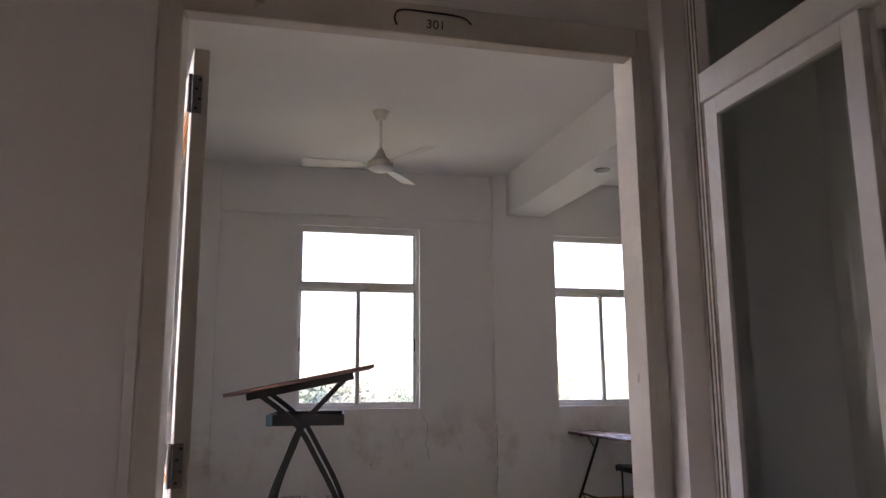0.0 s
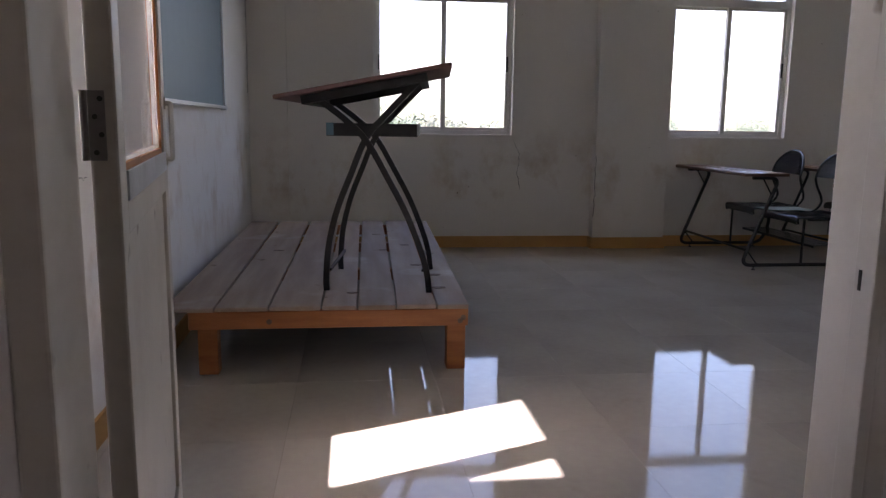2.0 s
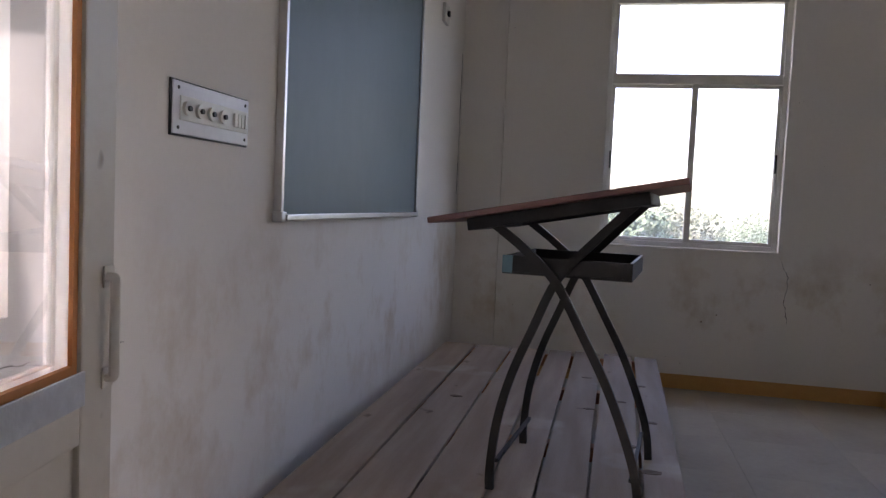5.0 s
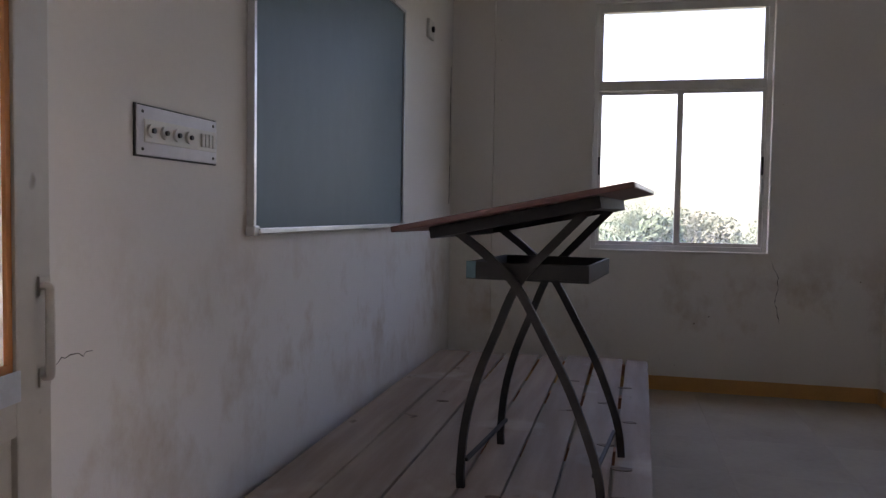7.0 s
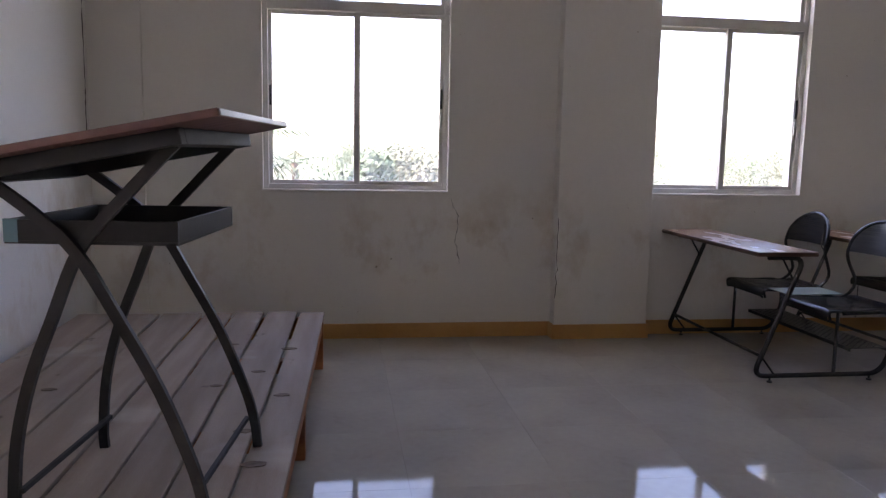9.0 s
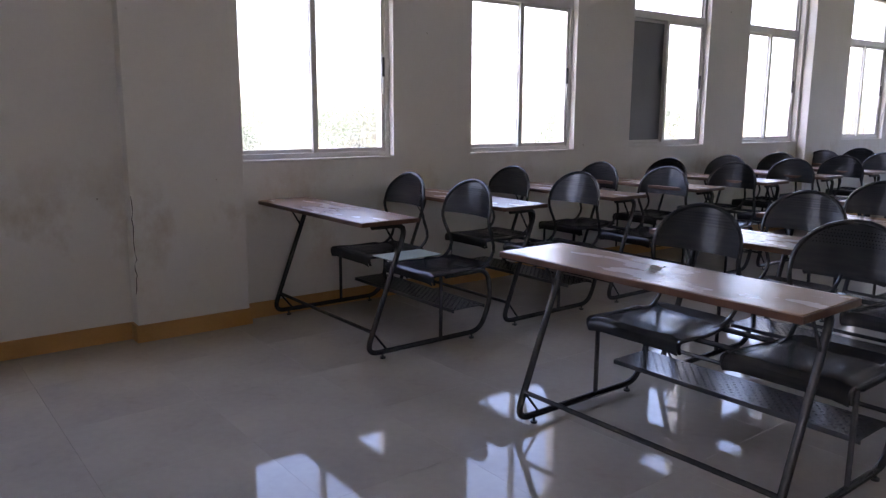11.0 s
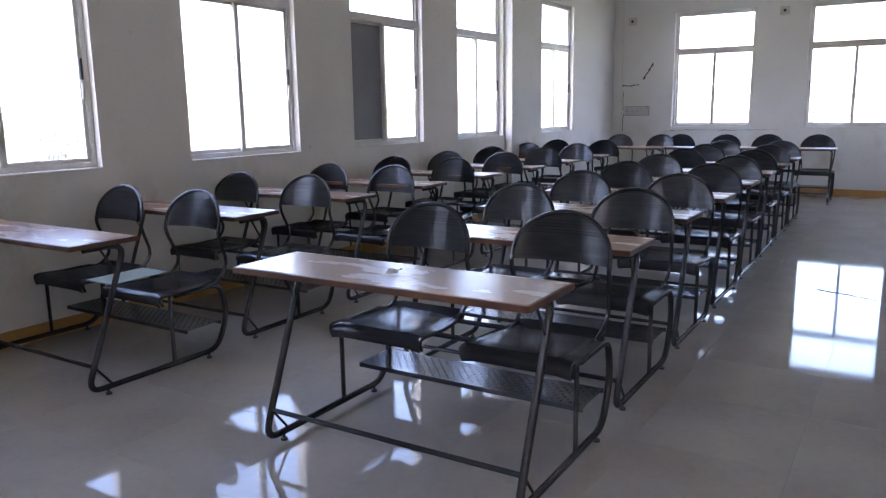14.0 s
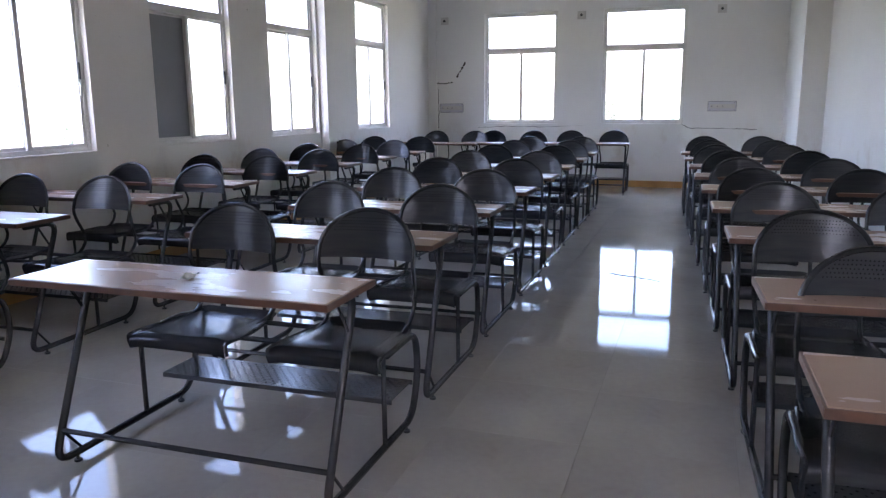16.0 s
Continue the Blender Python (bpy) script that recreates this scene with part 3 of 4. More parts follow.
# sliding window in the corridor wall
cw = tagged(new("window_9"), "dusty aluminium sliding window between corridor and classroom", "window", kind="structure")
bm = bmesh.new()
X0, X1 = CWX + 0.07, CWX + 0.13
Y0, Y1, Z0, Z1, ZM = CY0, CY1, CZ0, CZ1, 2.06
box(bm, X0, X1, Y0, Y0 + 0.05, Z0, Z1, 0.004), box(bm, X0, X1, Y1 - 0.05, Y1, Z0, Z1, 0.004)
box(bm, X0, X1, Y0 + 0.05, Y1 - 0.05, Z0, Z0 + 0.05, 0.004), box(bm, X0, X1, Y0 + 0.05, Y1 - 0.05, Z1 - 0.05, Z1, 0.004), box(bm, X0 - 0.005, X1, Y0 + 0.05, Y1 - 0.05, ZM, ZM + 0.08, 0.004)
part("window_frame", bm, FRAME, cw, "grey-white aluminium frame")
# thin brown strips, slightly proud of the frame, draw its track lines
for q in (0.014, 0.030, 0.044):
    part("track_groove", boxed(X0 - 0.0015, X0 + 0.002, Y1 - q - 0.005, Y1 - q, Z0 + 0.05, Z1 - 0.05), GROOVE, cw, "thin brown line along the track")
    part("track_groove", boxed(X0 - 0.0015, X0 + 0.002, Y0 + 0.06, Y1 - 0.06, Z0 + q, Z0 + q + 0.004), GROOVE, cw, "thin brown line along the track")
part("top_pane", boxed(X0 + 0.03, X0 + 0.035, Y0 + 0.05, Y1 - 0.05, ZM + 0.08, Z1 - 0.05), DUSTY, cw)
for k in range(4):
    q = Y1 - 0.05 - 0.485 * k
    p, xx = q - 0.525, X0 + 0.006 + 0.028 * (k % 2)
    s = bmesh.new()
    box(s, xx, xx + 0.024, p, p + 0.05, Z0 + 0.05, ZM, 0.003), box(s, xx, xx + 0.024, q - 0.05, q, Z0 + 0.05, ZM, 0.003)
    box(s, xx, xx + 0.024, p + 0.05, q - 0.05, Z0 + 0.05, Z0 + 0.10, 0.003), box(s, xx, xx + 0.024, p + 0.05, q - 0.05, ZM - 0.045, ZM, 0.003)
    sash = part("sash", s, FRAME, cw, "sliding aluminium sash")
    part("pane", boxed(xx + 0.01, xx + 0.014, p + 0.05, q - 0.05, Z0 + 0.10, ZM - 0.045), DUSTY, sash)
part("window_sill", boxed(CWX + 0.001, X0 - 0.001, Y0, Y1, Z0 + 0.0005, Z0 + 0.006, 0.002), DUST, cw, "dusty brown plaster sill")


# ---- podium ----
podium = thing("podium", "low wooden podium of grey weathered planks on an orange frame", "podium")
PX0, PX1, PY0, PY1, PZ = 0.07, 1.468, 5.36, 8.40, 0.336
cuts = [0.0, 0.164, 0.336, 0.506, 0.623, 0.753, 0.889, 1.0]
for k, (a, b) in enumerate(zip(cuts, cuts[1:])):
    xa, xb = PX0 + a * (PX1 - PX0) + 0.004, PX0 + b * (PX1 - PX0) - 0.004
    bm = boxed(xa, xb, PY0 - random.uniform(-0.004, 0.012), PY1 + random.uniform(-0.02, 0.02), PZ - 0.022 + random.uniform(-0.001, 0.001), PZ + random.uniform(-0.004, 0.002), 0.004)
    bmesh.ops.subdivide_edges(bm, edges=[e for e in bm.edges if abs((e.verts[0].co - e.verts[1].co).y) > 1], cuts=9)
    for v in bm.verts:
        w = noise.noise(Vector((k * 7.1, v.co.y * 1.3, 0)))
        v.co.x += 0.004 * w + 0.09 * k / 6 * (v.co.y - PY0) / (PY1 - PY0)
        v.co.z += 0.003 * w
    part("plank", bm, PLANK, podium)
bm = boxed(PX0 + 0.11, PX1 - 0.005, PY0 + 0.012, PY0 + 0.05, PZ - 0.108, PZ - 0.0265, 0.004)
part("front_rail", bm, PINE, podium, "orange pine rail")
part("back_rail", boxed(PX0 + 0.11, PX1 + 0.08, PY1 - 0.06, PY1 - 0.022, PZ - 0.108, PZ - 0.0265, 0.004), PINE, podium)
bm = boxed(0, 0.04, 0, PY1 - PY0 - 0.12, PZ - 0.108, PZ - 0.0265, 0.004)
bmesh.ops.transform(bm, matrix=pose(PX1 - 0.05, PY0 + 0.055, 0, 0, 0, -1.7), verts=bm.verts)
part("side_rail", bm, PINE, podium)
part("side_rail", boxed(PX0 + 0.12, PX0 + 0.16, PY0 + 0.055, PY1 - 0.065, PZ - 0.108, PZ - 0.0265, 0.004), PINE, podium)
for y in (PY0 + 1.0, PY0 + 2.0):
    part("cross_rail", boxed(PX0 + 0.165, PX1 - 0.055, y, y + 0.07, PZ - 0.09, PZ - 0.0265, 0.004), PINE, podium)
for x, y in ((PX0 + 0.14, PY0 + 0.056), (PX1 - 0.1, PY0 + 0.056), (PX0 + 0.14, PY1 - 0.15), (PX1 - 0.01, PY1 - 0.15), (PX0 + 0.14, PY0 + 1.5), (PX1 - 0.06, PY0 + 1.5)):
    part("leg", boxed(x, x + 0.09, y, y + 0.08, 0, PZ - 0.028, 0.005), PINE, podium)
for x, z in ((0.54, 0.262), (1.44, 0.268), (1.425, 0.252)):
    part("knot", disc(bmesh.new(), (x, PY0 + 0.0115, z), (0, 1, 0), 0.013, 0.003, 10), KNOT, podium, "dark knot in the rail")

for x, y, r in ((1.30, 6.35, 0.020), (1.37, 6.05, 0.026), (1.28, 7.1, 0.018), (1.39, 7.5, 0.022), (1.12, 6.9, 0.016), (1.36, 5.72, 0.024), (0.92, 5.62, 0.017), (0.44, 6.9, 0.02), (1.10, 7.6, 0.018), (1.41, 6.75, 0.02)):
    bm = bmesh.new()
    prism(bm, [(x + 1.7 * r * math.cos(a) * random.uniform(0.8, 1.15), y + r * math.sin(a) * random.uniform(0.7, 1.1)) for a in np.linspace(0, 2 * math.pi, 11)[:-1]], "z", PZ + 0.0005, PZ + 0.0032)
    part("knot", bm, KNOT, podium, "dark knot in the plank")

# ---- lectern on the podium ----
lectern = thing("lectern", "iron lectern with crossed curved legs and a sloping red-brown board", "lectern")
lectern.matrix_world = pose(1.078, 5.93, PZ + 0.003, 0, 0, -6.5)
LEFT_LEG = [(-0.255, 0.0), (-0.257, 0.07), (-0.241, 0.24), (-0.199, 0.408), (-0.134, 0.574), (-0.055, 0.757), (0.069, 0.90), (0.20, 1.035)]
RIGHT_LEG = [(0.256, 0.0), (0.246, 0.09), (0.217, 0.20), (0.14, 0.394), (0.044, 0.576), (-0.056, 0.747), (-0.163, 0.85), (-0.285, 0.94)]
for y in (-0.29, 0.29):
    for k, pts in enumerate((LEFT_LEG, RIGHT_LEG)):
        yy = y + (0.011 if k else -0.011) * (1 if y > 0 else -1)
        part("leg", bar(bmesh.new(), smooth_path([(x, yy, z) for x, z in pts], 5), 0.018, 0.029), LECIRON, lectern)
for x in (-0.235, 0.225):
    part("stretcher", boxed(x - 0.007, x + 0.007, -0.285, 0.285, 0.10, 0.114, 0.002), LECIRON, lectern)
bm = bmesh.new()
tx0, tx1, ty0, ty1, tz = -0.25, 0.19, -0.272, 0.272, 0.765
box(bm, tx0, tx1, ty0, ty1, tz, tz + 0.008)
box(bm, tx0, tx1, ty0, ty0 + 0.012, tz + 0.008, tz + 0.062, 0.002), box(bm, tx0, tx1, ty1 - 0.012, ty1, tz + 0.008, tz + 0.062, 0.002)
box(bm, tx0, tx0 + 0.012, ty0 + 0.012, ty1 - 0.012, tz + 0.008, tz + 0.062, 0.002), box(bm, tx1 - 0.012, tx1, ty0 + 0.012, ty1 - 0.012, tz + 0.008, tz + 0.062, 0.002)
tray = part("tray", bm, LECBOX, lectern, "shallow open black tray")
part("tape", boxed(tx0 - 0.001, tx0 + 0.035, ty0 - 0.0015, ty0 + 0.012, tz + 0.004, tz + 0.0635), TAPE, tray, "faded blue tape on the corner")
slope = math.degrees(math.atan2(0.155, 0.80))
tilt = pose(-0.06, -0.05, 1.008, 0, -slope, 0)
part("board", boxed(-0.41, 0.42, -0.42, 0.42, 0, 0.02, 0.004, tilt), LECTOP, lectern, "sloping red-brown board with pale worn edges")
part("worn_edge", boxed(0.4202, 0.4225, -0.41, 0.41, 0.003, 0.017, 0, tilt), PLATE, lectern, "pale worn edge band")
for p, q, u, v in ((-0.30, 0.30, -0.34, -0.30), (-0.30, 0.30, 0.34, 0.38), (0.26, 0.30, -0.30, 0.34), (-0.30, -0.26, -0.30, 0.34)):
    part("bearer", boxed(p, q, u, v, -0.042, -0.001, 0.003, tilt), LECBOX, lectern)

# ---- blackboard and switches ----
board = thing("blackboard", "slate blue-green chalkboard in a thin aluminium frame", "blackboard")
BY0, BY1, BZ0, BZ1 = 5.55, 7.52, 1.25, 2.57
part("writing_surface", boxed(0.006, 0.022, BY0 + 0.012, BY1 - 0.012, BZ0 + 0.02, BZ1 - 0.012), SLATE, board, "chalk-smeared slate surface")
bm = bmesh.new()
box(bm, 0.002, 0.034, BY0, BY0 + 0.018, BZ0, BZ1, 0.003), box(bm, 0.002, 0.034, BY1 - 0.018, BY1, BZ0, BZ1, 0.003), box(bm, 0.002, 0.034, BY0 + 0.018, BY1 - 0.018, BZ1 - 0.018, BZ1, 0.003)
part("board_frame", bm, CHROME, board, "dull aluminium edging")
part("chalk_rail", boxed(0.002, 0.05, BY0 + 0.018, BY1 - 0.018, BZ0, BZ0 + 0.022, 0.004), CHROME, board, "aluminium chalk rail")
for y in (BY0 + 0.012, BY1 - 0.012):
    part("corner_cap", boxed(0.001, 0.042, y - 0.02, y + 0.02, BZ0 - 0.006, BZ0 + 0.032, 0.006), CHROME, board)


def switchboard(name, m, w, h, regulators, label, group):
    """A plate with fan regulators and rocker switches. Local x along the wall, z up, -y into the room."""
    t = thing(name, label, "switchboard", group)
    t.matrix_world = m
    part("back_box", boxed(-w / 2, w / 2, -0.006, -0.001, -h / 2, h / 2, 0.002), BLACK, t, "dark edge of the box")
    part("plate", boxed(-w / 2 + 0.006, w / 2 - 0.006, -0.0115, -0.0065, -h / 2 + 0.005, h / 2 - 0.005, 0.002), PLATE, t, "grey cover plate")
    part("module_strip", boxed(-w / 2 + 0.035, w / 2 - 0.02, -0.0165, -0.012, -h * 0.22, h * 0.22, 0.002), PLASTIC, t, "yellowed module strip")
    x = -w / 2 + 0.06
    for k in range(regulators):
        bm = bmesh.new()
        disc(bm, (x, -0.0215, 0), (0, 1, 0), h * 0.13, 0.009, 14)
        r = part("regulator", bm, PLASTIC, t, "round fan regulator", True)
        bm = bmesh.new()
        disc(bm, (x, -0.0295, 0), (0, 1, 0), h * 0.05, 0.007, 10)
        part("knob", bm, BLACK, r)
        x += (w - 0.18) / max(regulators, 1)
    for k in range(4):
        part("rocker", boxed(w / 2 - 0.115 + k * 0.022, w / 2 - 0.098 + k * 0.022, -0.0235, -0.017, -h * 0.14, h * 0.14, 0.002), PLASTIC, t)
    for sx in (-1, 1):
        for sz in (-1, 1):
            part("screw", disc(bmesh.new(), (sx * (w / 2 - 0.03), -0.012, sz * (h / 2 - 0.022)), (0, 1, 0), 0.005, 0.003, 8), SCREW, t)
    return t


switchboard("switchboard", pose(0, 5.11, 1.56, 0, 0, 90), 0.44, 0.15, 4, "grey switchboard with four fan regulators beside the blackboard", "")
for y in (8.6, 3.95):
    switchboard("switchboard", pose(EAST - 0.001, y, 1.355, 0, 0, -90), 0.44, 0.16, 3, "grey switchboard on the end wall", "switchboards of the end wall")
for y in (8.72, 6.27, 4.03):
    t = thing("socket_box", "small square lamp socket box high on the wall", "socket box", "socket boxes of the end wall")
    t.matrix_world = pose(EAST - 0.001, y, 2.89, 0, 0, -90)
    part("box", boxed(-0.07, 0.07, -0.025, -0.001, -0.065, 0.065, 0.006), PLASTIC, t, "pale plastic box")
    bm = bmesh.new()
    disc(bm, (0, -0.034, 0), (0, 1, 0), 0.022, 0.016, 12)
    part("holder", bm, BLACK, t, "dark lamp holder")
t = thing("socket_box", "small square lamp socket box high on the blackboard wall", "socket box")
t.matrix_world = pose(0.001, 8.2, 2.62, 0, 0, 90)
part("box", boxed(-0.07, 0.07, -0.025, -0.001, -0.065, 0.065, 0.006), PLASTIC, t, "pale plastic box")
bm = bmesh.new()
disc(bm, (0, -0.034, 0), (0, 1, 0), 0.02, 0.016, 12)
part("holder", bm, BLACK, t, "dark lamp holder")


def crack(name, pts, m, label, width=0.006):
    """A jagged open crack: a thin dark strip just proud of the plaster. Local x along the wall, z up, -y into the room."""
    fine = []
    for (x0, z0), (x1, z1) in zip(pts, pts[1:]):
        for k in range(8):
            s = k / 8
            fine.append((x0 + (x1 - x0) * s + random.uniform(-1, 1) * 0.008, z0 + (z1 - z0) * s + random.uniform(-1, 1) * 0.008))
    fine.append(pts[-1])
    bm = bmesh.new()
    vs = []
    for i, (x, z) in enumerate(fine):
        (xa, za), (xb, zb) = fine[max(i - 1, 0)], fine[min(i + 1, len(fine) - 1)]
        d = Vector((xb - xa, 0, zb - za)).normalized()
        n = Vector((-d.z, 0, d.x)) * width * random.uniform(0.15, 1.0) / 2
        vs.append((bm.verts.new(Vector((x, -0.0015, z)) + n), bm.verts.new(Vector((x, -0.0015, z)) - n)))
    for (a, b), (c, d) in zip(vs, vs[1:]):
        bm.faces.new((a, b, d, c))
    ob = struct(name, bm, CRACK, label, "crack")
    ob.matrix_world = m
    return ob


EASTM = pose(EAST, 0, 0, 0, 0, -90)
crack("crack_1", [(-8.87, 1.80), (-8.75, 1.795), (-8.58, 1.81)], EASTM, "dark horizontal crack in the end wall", 0.03)
crack("crack_2", [(-8.5, 1.9), (-8.44, 2.0), (-8.4, 2.06), (-8.34, 2.17)], EASTM, "dark slanting crack in the end wall", 0.04)
crack("crack_3", [(-8.86, 1.0), (-8.85, 1.3), (-8.86, 1.7)], EASTM, "thin upright crack in the corner", 0.012)
crack("crack_4", [(-4.58, 1.08), (-4.45, 1.0), (-4.0, 1.0), (-3.4, 0.98)], EASTM, "long thin crack under the end window", 0.012)
crack("crack_5", [(-8.1, 1.0), (-7.6, 1.03), (-7.0, 1.02), (-6.2, 1.04)], EASTM, "long thin crack under the end window", 0.008)
crack("crack_6", [(8.93, 1.42), (8.94, 1.7), (8.93, 2.0), (8.94, 2.5)], pose(0, 0, 0, 0, 0, 90), "dark upright crack in the corner of the blackboard wall", 0.028)
crack("crack_7", [(4.314, 0.983), (4.434, 0.971), (4.572, 0.962), (4.72, 0.966)], pose(0, 0, 0, 0, 0, 90), "thin slanting crack in the blackboard wall", 0.004)
crack("crack_8", [(2.45, 1.02), (2.5, 0.9), (2.49, 0.7), (2.52, 0.55)], pose(0, NORTH, 0), "thin crack under the window", 0.006)
crack("crack_9", [(3.219, 0.3), (3.224, 0.55), (3.219, 0.9)], pose(0, 8.925, 0), "chipped edge of the pilaster", 0.007)

crack("crack_10", [(8.478, -4.952), (8.39, -4.78), (8.36, -4.66), (8.262, -4.49)], pose(0, 0, 0.003, 90, 0, 0), "dark ragged crack across a glossy floor tile", 0.045)

# ---- ceiling fan ----
fan = thing("ceiling_fan", "off-white three-bladed ceiling fan hanging on its rod", "fan", at=(1.69, 7.22, 3.13))
fz = lambda z: z - 3.13
bm = bmesh.new()
tube(bm, [(0, 0, fz(3.20)), (0, 0, fz(3.54))], 0.012, 10)
part("rod", bm, FANWHITE, fan)
bm = bmesh.new()
for z0, z1, r0, r1 in ((3.52, 3.598, 0.035, 0.075),):
    tube(bm, [(0, 0, fz(z0)), (0, 0, fz(z1))], r0, 16, r1)
part("canopy", bm, FANWHITE, fan, "cone canopy at the ceiling", True)
bm = bmesh.new()
tube(bm, [(0, 0, fz(3.19)), (0, 0, fz(3.27))], 0.055, 16, 0.02)
part("lower_canopy", bm, FANWHITE, fan, "", True)
bm = bmesh.new()
for z0, z1, r0, r1 in ((3.075, 3.10, 0.06, 0.105), (3.10, 3.155, 0.105, 0.105), (3.155, 3.19, 0.105, 0.06)):
    tube(bm, [(0, 0, fz(z0)), (0, 0, fz(z1))], r0, 20, r1)
part("motor", bm, FANWHITE, fan, "round motor housing", True)
for a in (-63, 57, 177):
    bm = bmesh.new()
    prism(bm, [(0.16, -0.045), (0.40, -0.066), (0.62, -0.07), (0.65, -0.04), (0.65, 0.045), (0.61, 0.07), (0.36, 0.06), (0.16, 0.045)], "z", -0.003, 0.003)
    bmesh.ops.transform(bm, matrix=pose(0, 0, 0.0, 0, 0, a) @ pose(0, 0, 0, 11, 0, 0), verts=bm.verts)
    blade = part("blade", bm, FANWHITE, fan, "pitched metal blade")
    bm = boxed(0.08, 0.2, -0.018, 0.018, -0.008, -0.0035, 0.001, pose(0, 0, 0.0, 0, 0, a) @ pose(0, 0, 0, 11, 0, 0))
    part("blade_arm", bm, FANWHITE, blade)
t = thing("ceiling_box", "round dark fan-hook box in the beam", "junction box")
bm = bmesh.new()
disc(bm, (3.6, 7.0, 3.147), (0, 0, 1), 0.07, 0.006, 18)
part("cover", bm, BLACK, t)

# ---- dual desks ----
DL, DZ = 1.32, 0.81


def dual_desk(name, label, group, shelf_between=False):
    """Two-seat school desk on two bent-tube side frames. Local x runs from the table to the seats, y along the table; the origin is on the floor below the table's front edge."""
    d = thing(name, label, "school desk", group)
    H = DL / 2
    bm = boxed(0, 0.37, -H, H, DZ - 0.024, DZ, 0.003)
    top = part("tabletop", bm, TOP, d, "light brown laminate top")
    bm = bmesh.new()
    for x0, x1, y0, y1 in ((-0.008, 0.0, -H - 0.008, H + 0.008), (0.37, 0.378, -H - 0.008, H + 0.008), (0, 0.37, -H - 0.008, -H), (0, 0.37, H, H + 0.008)):
        box(bm, x0, x1, y0, y1, DZ - 0.027, DZ - 0.002, 0.003)
    part("lipping", bm, EDGE, top, "dark brown edge lipping")
    for s in (-1, 1):
        y = s * (H - 0.06)
        path = rounded_path([(0.10, y, DZ - 0.042), (0.335, y, DZ - 0.042), (0.05, y, 0.04), (0.90, y, 0.04), (0.985, y, 0.235), (0.955, y, 0.43), (0.62, y, 0.425)], 0.085, 6)
        f = part("side_frame", tube(bmesh.new(), path, 0.0155, 10), TUBE, d, "bent black tube side frame", True)
        bm = bmesh.new()
        tube(bm, [(0.585, y, 0.05), (0.585, y, 0.425)], 0.011, 8)
        part("post", bm, TUBE, f, "", True)
        for p, q in (((0.098, y, 0.165), (0.19, y, 0.05)), ((0.18, y, DZ - 0.03), (0.278, y, DZ - 0.19))):
            part("brace", tube(bmesh.new(), [p, q], 0.0065, 6), TUBE, f, "", True)
        for x in (0.165, 0.83):
            bm = bmesh.new()
            tube(bm, [(x, y, 0.008), (x, y, 0.034)], 0.006, 8), disc(bm, (x, y, 0.005), (0, 0, 1), 0.016, 0.010, 10)
            part("foot", bm, BLACK, f)
    bm = bmesh.new()
    tube(bm, [(0.097, -H + 0.06, 0.165), (0.097, H - 0.06, 0.165)], 0.011, 8)
    part("front_bar", bm, TUBE, d, "", True)
    for x in (0.66, 0.90):
        part("seat_bar", tube(bmesh.new(), [(x, -H + 0.06, 0.425), (x, H - 0.06, 0.425)], 0.0125, 8), TUBE, d, "", True)
    bm = boxed(0.20, 0.23, -H + 0.08, H - 0.08, DZ - 0.045, DZ - 0.025, 0.003)
    part("table_bearer", bm, TUBE, d)
    # perforated foot shelf
    bm = bmesh.new()
    xs, ys = np.linspace(0.70, 0.945, 11), np.linspace(-H + 0.075, H - 0.075, 55)
    prism(bm, [(0.696, 0.178), (0.70, 0.178), (0.70, 0.196), (0.945, 0.196), (0.945, 0.178), (0.949, 0.178), (0.949, 0.2), (0.696, 0.2)], "y", -H + 0.075, H - 0.075)
    shelf = part("foot_shelf", bm, SEAT, d, "perforated black sheet shelf")
    bm = bmesh.new()
    for i, x in enumerate(xs[1:-1]):
        for j, y in enumerate(ys[1:-1]):
            if (i + j) % 2 == 0:
                q = 0.0068
                bm.faces.new([bm.verts.new((x + a * q, y + b * q, 0.2006)) for a, b in ((-1, 0), (0, -1), (1, 0), (0, 1))])
    tagged(part("perforation", bm, HOLE, shelf, "rows of small round holes"), kind="stuff")
    for cy in (-0.355, 0.355):
        # seat: one bent sheet with a rolled front
        prof = [(0.52, 0.385), (0.512, 0.41), (0.516, 0.432), (0.53, 0.446), (0.56, 0.452), (0.70, 0.445), (0.86, 0.440), (0.98, 0.446), (1.0, 0.456)]
        bm = bmesh.new()
        rows = []
        W = 0.25
        for k, (x, z) in enumerate(prof):
            row = []
            for j, yy in enumerate(np.linspace(-W, W, 9)):
                edge = abs(yy) / W
                drop = 0.010 * max(0, edge - 0.85) / 0.15
                narrow = 1.0 - 0.12 * max(0, (x - 0.75)) / 0.25
                row.append(bm.verts.new((x, cy + yy * narrow, z - drop - 0.003 * (1 - edge ** 2) * (1 if 2 < k < 8 else 0))))
            rows.append(row)
        for r0, r1 in zip(rows, rows[1:]):
            for j in range(8):
                bm.faces.new((r0[j], r0[j + 1], r1[j + 1], r1[j]))
        bmesh.ops.solidify(bm, geom=list(bm.faces), thickness=0.004)
        seat = part("seat", bm, SEAT, d, "moulded black sheet seat", True)
        for s in (-1, 1):
            rim = smooth_path([(0.53, cy + s * 0.252, 0.385), (0.52, cy + s * 0.252, 0.42), (0.545, cy + s * 0.252, 0.438), (0.72, cy + s * 0.25, 0.43), (0.95, cy + s * 0.22, 0.43)], 4)
            part("seat_rim", tube(bmesh.new(), rim, 0.009, 8), TUBE, seat, "", True)
